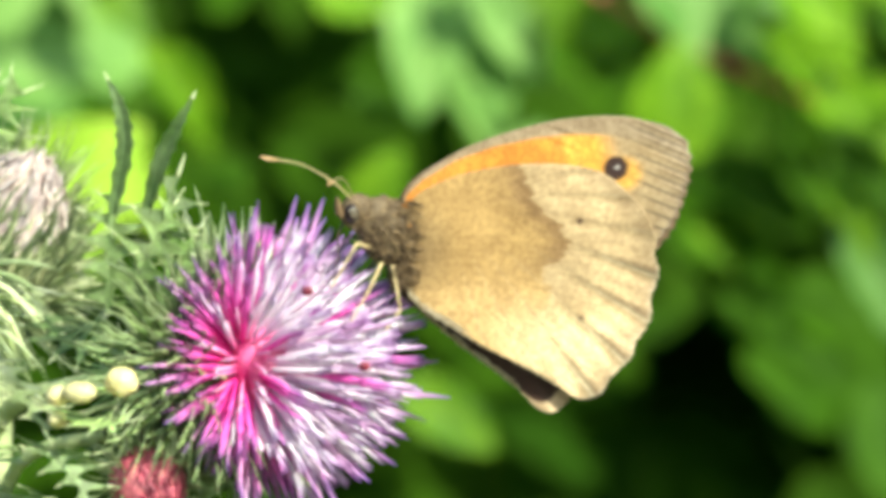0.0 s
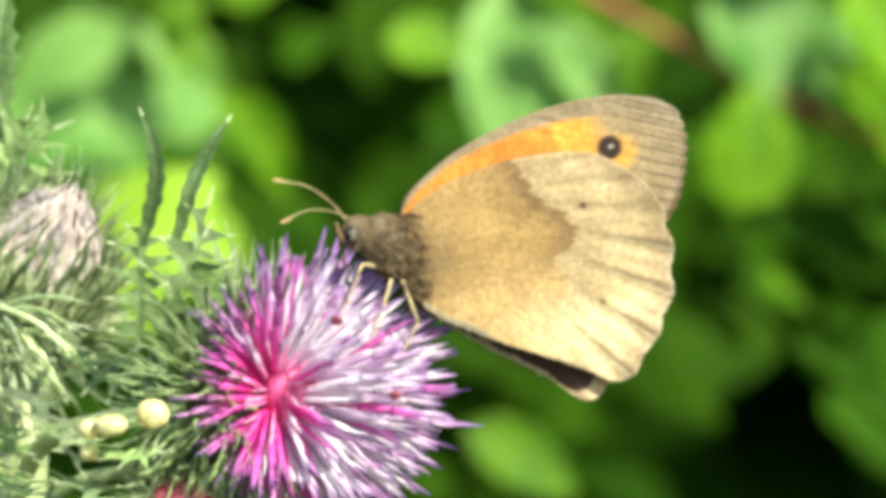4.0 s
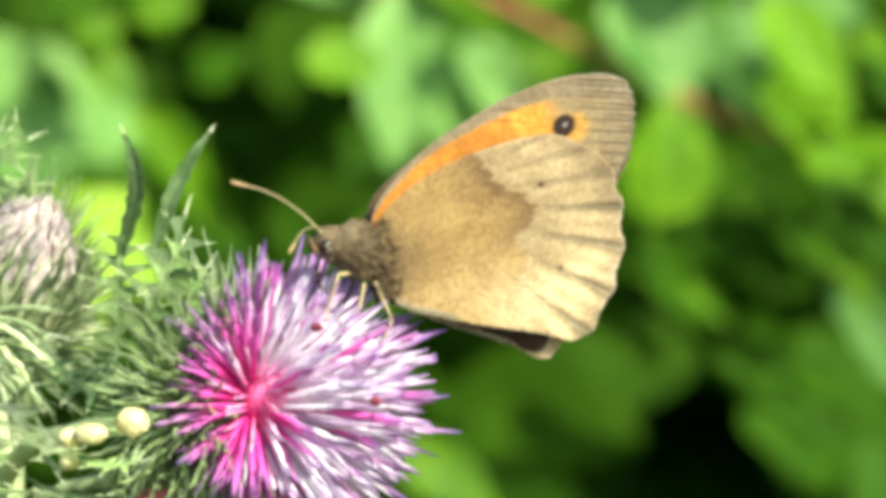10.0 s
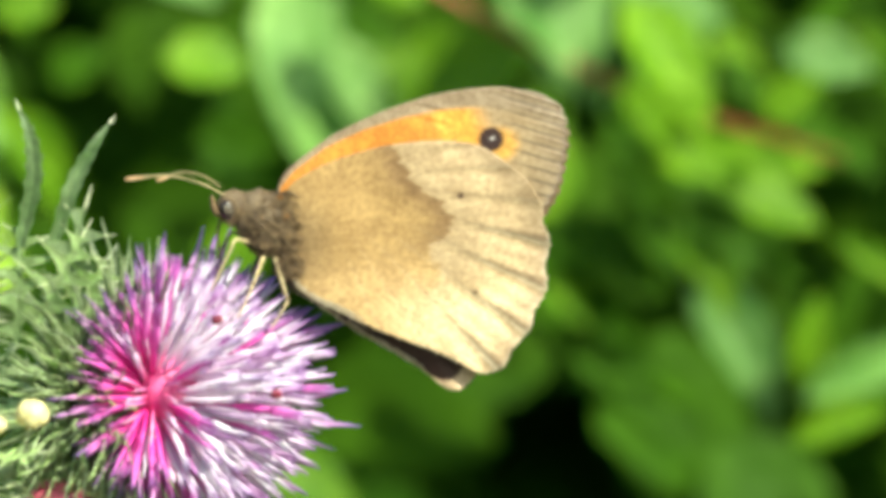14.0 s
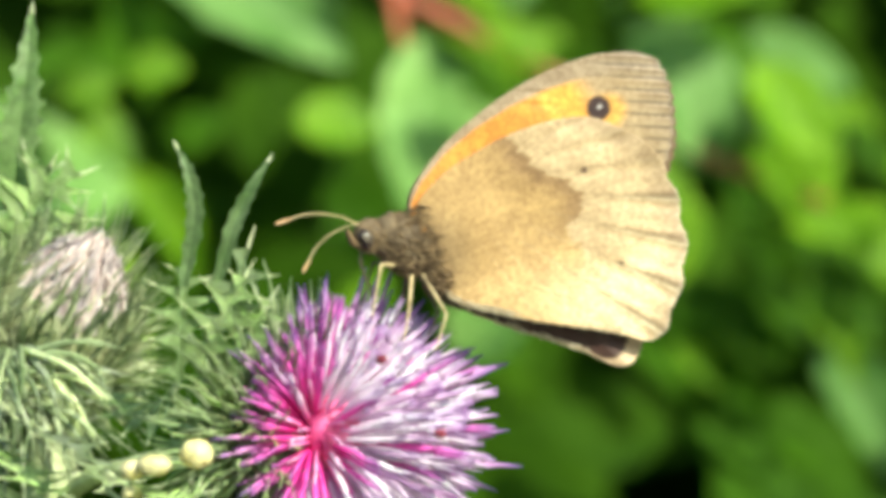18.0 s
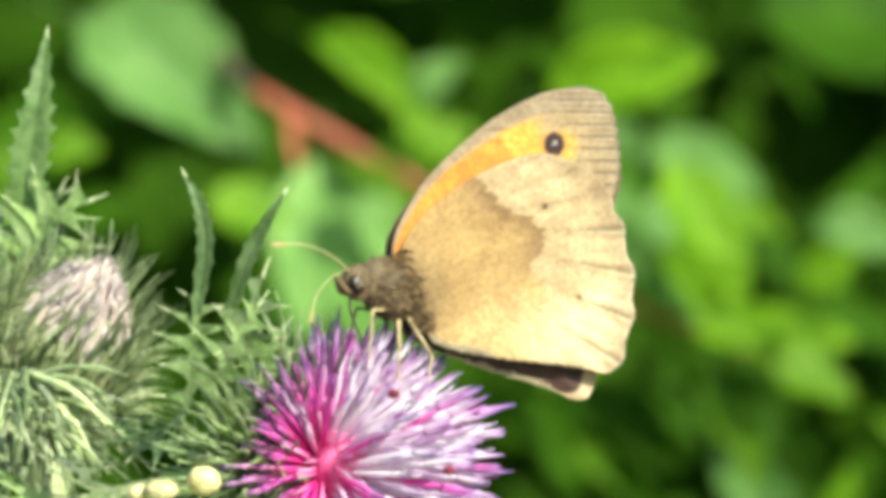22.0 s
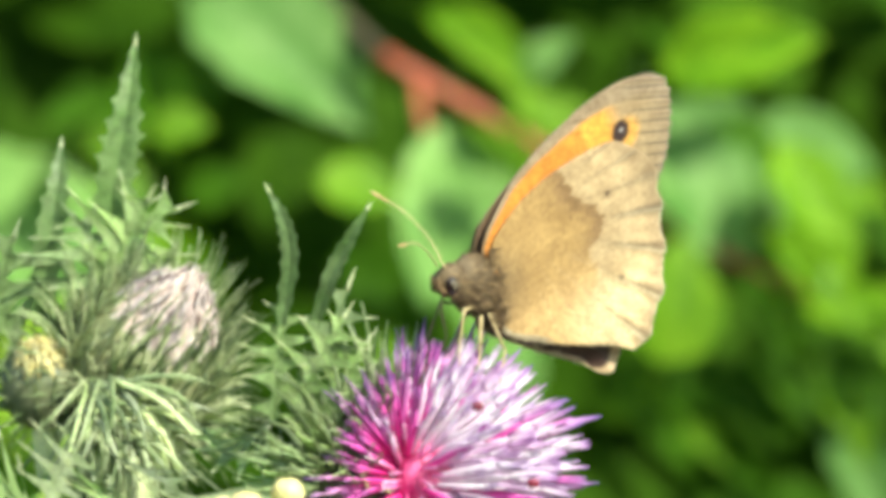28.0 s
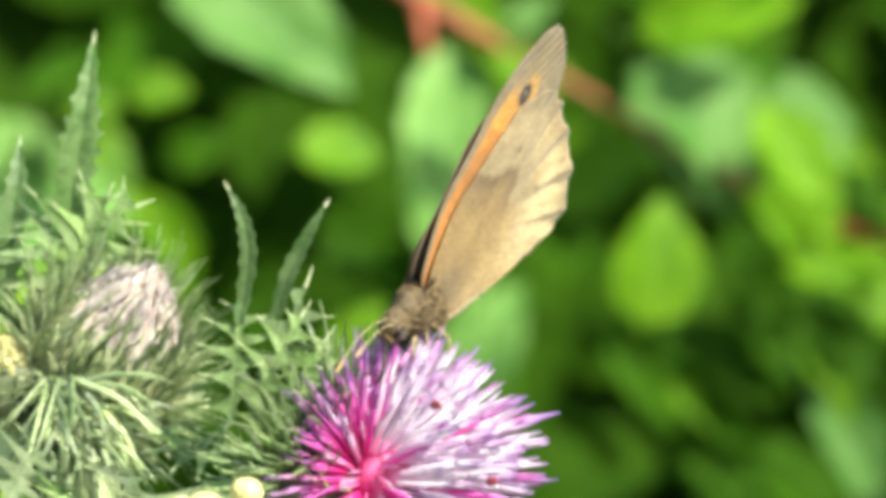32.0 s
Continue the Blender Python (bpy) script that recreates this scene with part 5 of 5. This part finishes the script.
def motions():
    walk(thistle, [
        (0.0, pose(0.00045, 0, -0.00016, 0, 0.0217, 0)),
        (0.5, pose(0.00045, 0, -0.00051, 0, 0.0335, 0)),
        (1.0, pose(0.00045, 0, -0.00031, 0, -0.0145, 0)),
        (1.5, pose(0.00045, 0, 0.00031, 0, -0.0003, 0)),
        (2.0, pose(0.00045, 0, 0.00014, 0, -0.0217, 0)),
        (2.5, pose(0.00045, 0, -0.00070, 0, 0.0570, 0)),
        (3.0, pose(0.00045, 0, 0.00015, 0, 0.0350, 0)),
        (3.5, pose(0.00045, 0, -0.00046, 0, -0.0300, 0)),
        (5.5, pose(0.00000, 0, 0.00102, 0, -0.1934, 0)),
        (6.0, pose(0.00000, 0, 0.00104, 0, -0.0878, 0)),
        (6.5, pose(0.00000, 0, 0.00077, 0, -0.1208, 0)),
        (7.0, pose(0.00000, 0, -0.00001, 0, 0.1055, 0)),
        (7.5, pose(0.00000, 0, -0.00077, 0, 0.1145, 0)),
        (8.0, pose(0.00000, 0, 0.00015, 0, 0.0755, 0)),
        (8.5, pose(0.00000, 0, 0.00009, 0, 0.0068, 0)),
        (9.0, pose(0.00000, 0, -0.00045, 0, -0.0972, 0)),
        (9.5, pose(0.00000, 0, 0.00054, 0, -0.0482, 0)),
        (10.0, pose(0.00000, 0, -0.00073, 0, 0.1117, 0)),
        (10.5, pose(-0.00002, 0, 0.00006, 0, -0.0587, 0)),
        (11.0, pose(-0.00003, 0, 0.00002, 0, -0.0456, 0)),
        (11.5, pose(-0.00004, 0, -0.00042, 0, 0.0705, 0)),
        (12.0, pose(-0.00006, 0, 0.00077, 0, -0.1330, 0)),
        (12.5, pose(-0.00007, 0, -0.00160, 0, 0.0389, 0)),
        (13.0, pose(-0.00009, 0, 0.00049, 0, -0.1044, 0)),
        (13.5, pose(-0.00011, 0, 0.00013, 0, -0.0968, 0)),
        (14.0, pose(-0.00012, 0, -0.00070, 0, 0.0977, 0)),
        (14.5, pose(-0.00014, 0, 0.00115, 0, -0.0536, 0)),
        (15.0, pose(-0.00015, 0, -0.00016, 0, 0.1251, 0)),
        (15.5, pose(-0.00006, 0, -0.00020, 0, 0.2573, 0)),
        (17.5, pose(0.00030, 0, -0.00028, 0, -0.1486, 0)),
        (18.0, pose(0.00031, 0, -0.00152, 0, -0.1275, 0)),
        (18.5, pose(0.00031, 0, 0.00056, 0, -0.2700, 0)),
        (19.0, pose(0.00032, 0, -0.00043, 0, 0.1153, 0)),
        (19.5, pose(0.00032, 0, 0.00066, 0, -0.0314, 0)),
        (20.0, pose(0.00033, 0, 0.00047, 0, 0.2512, 0)),
        (20.5, pose(0.00033, 0, -0.00153, 0, 0.0387, 0)),
        (21.0, pose(0.00034, 0, 0.00116, 0, 0.0518, 0)),
        (21.5, pose(0.00034, 0, 0.00184, 0, -0.1247, 0)),
        (22.0, pose(0.00035, 0, 0.00148, 0, 0.0703, 0)),
        (22.5, pose(0.00036, 0, 0.00041, 0, 0.0177, 0)),
        (23.0, pose(0.00036, 0, -0.00031, 0, 0.1069, 0)),
        (23.5, pose(0.00037, 0, -0.00099, 0, -0.0115, 0)),
        (24.0, pose(0.00037, 0, -0.00108, 0, 0.0776, 0)),
        (24.5, pose(0.00038, 0, -0.00088, 0, -0.0719, 0)),
        (25.0, pose(0.00038, 0, 0.00030, 0, 0.0267, 0)),
        (25.5, pose(0.00039, 0, 0.00037, 0, 0.0807, 0)),
        (26.0, pose(0.00039, 0, 0.00036, 0, -0.1885, 0)),
        (26.5, pose(0.00040, 0, -0.00030, 0, 0.0169, 0)),
        (28.5, pose(0.00040, 0, 0.00049, 0, 0.0474, 0)),
        (29.0, pose(0.00040, 0, 0.00012, 0, 0.0248, 0)),
        (29.5, pose(0.00040, 0, -0.00009, 0, 0.1071, 0)),
        (30.0, pose(0.00040, 0, 0.00078, 0, -0.0843, 0)),
        (30.5, pose(0.00040, 0, -0.00001, 0, -0.0210, 0)),
        (31.0, pose(0.00040, 0, -0.00079, 0, -0.0501, 0)),
        (31.5, pose(0.00040, 0, 0.00032, 0, -0.0448, 0)),
        (32.0, pose(0.00040, 0, -0.00135, 0, 0.0232, 0)),
    ])
    walk(butterfly, [
        (0.0, pose(0.00500, 0.00300, 1.06146, 15.3, 2.1, 14.5)),
        (0.5, pose(0.00609, 0.00300, 1.06116, 18.9, 10.8, 14.3)),
        (1.0, pose(0.00413, 0.00300, 1.06188, 22.2, 5.6, 12.5)),
        (1.5, pose(0.00371, 0.00300, 1.06312, 19.0, -2.7, 11.4)),
        (2.0, pose(0.00141, 0.00300, 1.06308, 16.7, -12.6, 9.3)),
        (2.5, pose(0.00289, 0.00300, 1.06238, 15.3, -11.0, 8.7)),
        (3.0, pose(0.00241, 0.00300, 1.06332, 13.7, -10.6, 8.7)),
        (3.5, pose(0.00147, 0.00300, 1.06261, 13.1, -9.1, 9.2)),
        (5.5, pose(-0.00032, 0.00300, 1.06339, 16.2, -0.9, 16.2)),
        (6.0, pose(0.00095, 0.00300, 1.06362, 17.7, -5.7, 19.4)),
        (6.5, pose(0.00103, 0.00300, 1.06306, 19.8, -3.0, 20.3)),
        (7.0, pose(0.00478, 0.00300, 1.06227, 22.0, -10.2, 21.1)),
        (7.5, pose(0.00578, 0.00300, 1.06161, 24.2, -2.3, 24.4)),
        (8.0, pose(0.00508, 0.00300, 1.06246, 24.1, -2.6, 24.6)),
        (8.5, pose(0.00386, 0.00300, 1.06241, 25.0, -1.8, 23.8)),
        (9.0, pose(0.00053, 0.00300, 1.06179, 29.6, -17.0, 19.6)),
        (9.5, pose(0.00142, 0.00300, 1.06274, 29.6, -15.8, 18.6)),
        (10.0, pose(0.00340, 0.00300, 1.06256, 25.9, -14.3, 18.6)),
        (10.5, pose(0.00017, 0.00300, 1.06297, 24.8, -15.0, 15.4)),
        (11.0, pose(0.00100, 0.00300, 1.06297, 23.9, -10.6, 14.5)),
        (11.5, pose(0.00305, 0.00300, 1.06307, 20.7, -6.0, 14.5)),
        (12.0, pose(-0.00097, 0.00300, 1.06466, 19.9, -3.1, 11.8)),
        (12.5, pose(0.00220, 0.00300, 1.06210, 18.3, -5.3, 8.1)),
        (13.0, pose(0.00026, 0.00300, 1.06461, 17.2, 0.9, 7.4)),
        (13.5, pose(0.00038, 0.00300, 1.06453, 15.9, 1.7, 6.8)),
        (14.0, pose(0.00355, 0.00300, 1.06397, 14.3, -2.3, 6.9)),
        (14.5, pose(0.00016, 0.00300, 1.06606, 12.8, -5.7, 7.2)),
        (15.0, pose(0.00447, 0.00300, 1.06537, 15.3, 3.7, 9.5)),
        (15.5, pose(0.00704, 0.00300, 1.06495, 14.0, 1.3, 11.4)),
        (17.5, pose(-0.00314, 0.00300, 1.06675, 6.0, -18.5, 10.6)),
        (18.0, pose(-0.00231, 0.00300, 1.06509, 5.6, -16.3, 12.6)),
        (18.5, pose(-0.00495, 0.00300, 1.06704, 5.5, -16.5, 13.9)),
        (19.0, pose(0.00213, 0.00300, 1.06582, 5.5, -16.1, 14.8)),
        (19.5, pose(-0.00053, 0.00300, 1.06686, 5.5, -16.4, 14.6)),
        (20.0, pose(0.00477, 0.00300, 1.06671, 5.6, -17.7, 15.5)),
        (20.5, pose(0.00058, 0.00300, 1.06473, 5.0, -21.3, 17.5)),
        (21.0, pose(-0.00089, 0.00300, 1.06761, 5.0, -20.4, 23.8)),
        (21.5, pose(-0.00520, 0.00300, 1.06764, 4.0, -22.4, 27.0)),
        (22.0, pose(-0.00129, 0.00300, 1.06750, 3.7, -21.5, 28.8)),
        (22.5, pose(-0.00191, 0.00300, 1.06700, 8.2, -20.3, 36.1)),
        (23.0, pose(-0.00008, 0.00300, 1.06643, 8.4, -19.6, 36.5)),
        (23.5, pose(-0.00271, 0.00300, 1.06578, 8.0, -22.8, 34.4)),
        (24.0, pose(-0.00129, 0.00300, 1.06522, 7.5, -21.6, 35.2)),
        (24.5, pose(-0.00411, 0.00300, 1.06531, 7.0, -21.3, 35.0)),
        (25.0, pose(-0.00222, 0.00300, 1.06664, 7.0, -20.4, 34.1)),
        (25.5, pose(-0.00218, 0.00300, 1.06675, 6.2, -25.0, 33.3)),
        (26.0, pose(-0.00733, 0.00300, 1.06666, 5.3, -24.8, 32.7)),
        (26.5, pose(-0.00354, 0.00300, 1.06632, 3.4, -22.2, 28.8)),
        (28.5, pose(-0.00175, 0.00300, 1.06801, 21.0, -25.9, 43.2)),
        (29.0, pose(-0.00206, 0.00300, 1.06761, 27.5, -26.3, 42.0)),
        (29.5, pose(0.00135, 0.00300, 1.06670, 37.6, -34.4, 45.2)),
        (30.0, pose(-0.00356, 0.00300, 1.06781, 36.1, -40.1, 47.0)),
        (30.5, pose(-0.00335, 0.00300, 1.06636, 34.8, -42.6, 42.8)),
        (31.0, pose(-0.00447, 0.00300, 1.06573, 36.3, -43.7, 40.7)),
        (31.5, pose(-0.00516, 0.00300, 1.06620, 37.9, -52.2, 34.2)),
        (32.0, pose(-0.00375, 0.00300, 1.06419, 40.5, -52.2, 32.1)),
    ])
    walk(branch, [
        (0.0, pose(0, 0, -0.00206, 0, -0.0320, 0)),
        (5.5, pose(0, 0, -0.00206, 0, -0.0320, 0)),
        (6.0, pose(0, 0, -0.00430, 0, -0.1905, 0)),
        (6.5, pose(0, 0, -0.00037, 0, -0.1168, 0)),
        (7.0, pose(0, 0, 0.00077, 0, -0.1045, 0)),
        (7.5, pose(0, 0, 0.00184, 0, -0.0856, 0)),
        (8.0, pose(0, 0, 0.00145, 0, -0.0312, 0)),
        (8.5, pose(0, 0, 0.00390, 0, -0.1493, 0)),
        (9.0, pose(0, 0, -0.00119, 0, -0.1942, 0)),
        (9.5, pose(0, 0, -0.00320, 0, -0.2907, 0)),
        (10.0, pose(0, 0, -0.00012, 0, -0.1673, 0)),
        (10.5, pose(0, 0, 0.00373, 0, -0.1351, 0)),
        (11.0, pose(0, 0, 0.00191, 0, -0.1730, 0)),
        (11.5, pose(0, 0, 0.00016, 0, -0.1766, 0)),
        (12.0, pose(0, 0, 0.00239, 0, -0.1145, 0)),
        (12.5, pose(0, 0, 0.00296, 0, -0.0284, 0)),
        (13.0, pose(0, 0, 0.00141, 0, -0.0754, 0)),
        (13.5, pose(0, 0, 0.00471, 0, 0.0380, 0)),
        (14.0, pose(0, 0, 0.00439, 0, 0.0890, 0)),
        (14.5, pose(0, 0, 0.00549, 0, 0.1187, 0)),
        (15.0, pose(0, 0, 0.00280, 0, 0.1943, 0)),
        (15.5, pose(0, 0, 0.00510, 0, 0.3061, 0)),
        (17.5, pose(0, 0, -0.00078, 0, 0.0127, 0)),
        (18.0, pose(0, 0, 0.00118, 0, 0.0683, 0)),
        (18.5, pose(0, 0, -0.00451, 0, 0.0563, 0)),
        (19.0, pose(0, 0, -0.00303, 0, -0.0266, 0)),
        (19.5, pose(0, 0, -0.00408, 0, 0.0447, 0)),
        (20.0, pose(0, 0, -0.00447, 0, -0.0224, 0)),
        (20.5, pose(0, 0, -0.00367, 0, 0.0882, 0)),
        (21.0, pose(0, 0, -0.00412, 0, -0.0529, 0)),
        (21.5, pose(0, 0, -0.00342, 0, -0.0622, 0)),
        (22.0, pose(0, 0, -0.00322, 0, -0.0579, 0)),
        (22.5, pose(0, 0, -0.00203, 0, -0.0376, 0)),
        (23.0, pose(0, 0, -0.00133, 0, 0.0054, 0)),
        (23.5, pose(0, 0, 0.00064, 0, -0.0473, 0)),
        (24.0, pose(0, 0, 0.00013, 0, 0.0007, 0)),
        (24.5, pose(0, 0, -0.00133, 0, 0.0556, 0)),
        (25.0, pose(0, 0, -0.00152, 0, 0.0125, 0)),
        (25.5, pose(0, 0, -0.00205, 0, 0.0293, 0)),
        (26.0, pose(0, 0, 0.00036, 0, -0.0110, 0)),
        (26.5, pose(0, 0, -0.00120, 0, -0.0045, 0)),
        (28.5, pose(0, 0, -0.00169, 0, 0.0731, 0)),
        (29.0, pose(0, 0, -0.00220, 0, 0.0830, 0)),
        (29.5, pose(0, 0, -0.00164, 0, 0.1077, 0)),
        (30.0, pose(0, 0, -0.00056, 0, 0.1318, 0)),
        (30.5, pose(0, 0, 0.00280, 0, 0.1794, 0)),
        (31.0, pose(0, 0, 0.00260, 0, 0.2609, 0)),
        (31.5, pose(0, 0, 0.00349, 0, 0.2179, 0)),
        (32.0, pose(0, 0, 0.00388, 0, 0.2139, 0)),
    ])
    # the two pointed leaves sway on the stem
    walk(swaying_leaves[0], [(t, pose(-0.0194, 0.0020, 1.0626) @ pose(0, 0, 0, nod, sway, 0)) for t, sway, nod in (
        (0, 2.5, 6), (1, 2.0, -2), (2, 3.5, 6), (3, 4.0, 10), (3.5, 5.5, 10), (7, 6.5, 12), (12, 8.5, 22), (15, 3.0, -8), (17.5, 3.0, -8), (19, 0.0, 10), (20, 0.5, 8), (22, -2.5, -2), (24, -3.5, -6), (25, -2.5, 8), (26, -4.0, 4), (28.5, -2.5, 8), (29, -2.0, 2), (30, -2.5, 6), (31, -2.0, 8), (32, -2.0, 4))])
    walk(swaying_leaves[1], [(t, pose(-0.0167, 0.0030, 1.0626) @ pose(0, 0, 0, nod, sway, 0)) for t, sway, nod in (
        (0, -2.5, 8), (1, -1.5, 0), (3, -0.5, -16), (7, 3.0, -16), (9, 2.0, -16), (10, 3.0, -16), (12, 3.0, -16), (13, 2.5, -16), (14, 2.5, -16), (15, 1.0, -14), (17.5, 0.5, -14), (19, -0.5, 0), (22, -1.0, -2), (24, -0.5, -12), (26, -1.0, -2), (30, -2.5, 6), (31, -2.0, 4), (32, -1.5, 2))])
    # antennae
    walk(antennae[0], [(t, hinge(-0.0046, -0.0004, 0.0019, up, turn)) for t, up, turn in (
        (0, 14, -3), (1, 16, 18), (2, 50, 24), (3, 42, 30), (6, 18, -27), (7, 20, -33), (8, 30, 0), (9, 20, -36),
        (10, 28, -39), (11, 24, -51), (12, 24, 30), (13, 12, 12), (14, 6, 3), (15, 4, 9), (18, 10, 18), (19, 12, 18),
        (20, 10, 9), (21, 24, -6), (22, 26, 3), (23, 22, -45), (24, 20, -45), (25, 22, -45), (26, 22, -42), (29, 76, -48),
        (30, -16, -63), (31, 34, 3), (32, 34, 3))])
    walk(antennae[1], [(t, hinge(-0.0044, 0.0004, 0.0020, up, turn)) for t, up, turn in (
        (0, 18, 66), (1, -20, 30), (2, 16, 30), (3, 12, 36), (6, -14, 63), (7, -4, 39), (8, -2, 54), (9, 38, 63),
        (10, 10, 57), (11, 8, 51), (13, 44, 54), (15, -26, 48), (22, -26, 39), (24, -28, 42), (25, -38, 30), (29, 42, 21),
        (30, 16, 12), (32, 16, 12))])



motions()
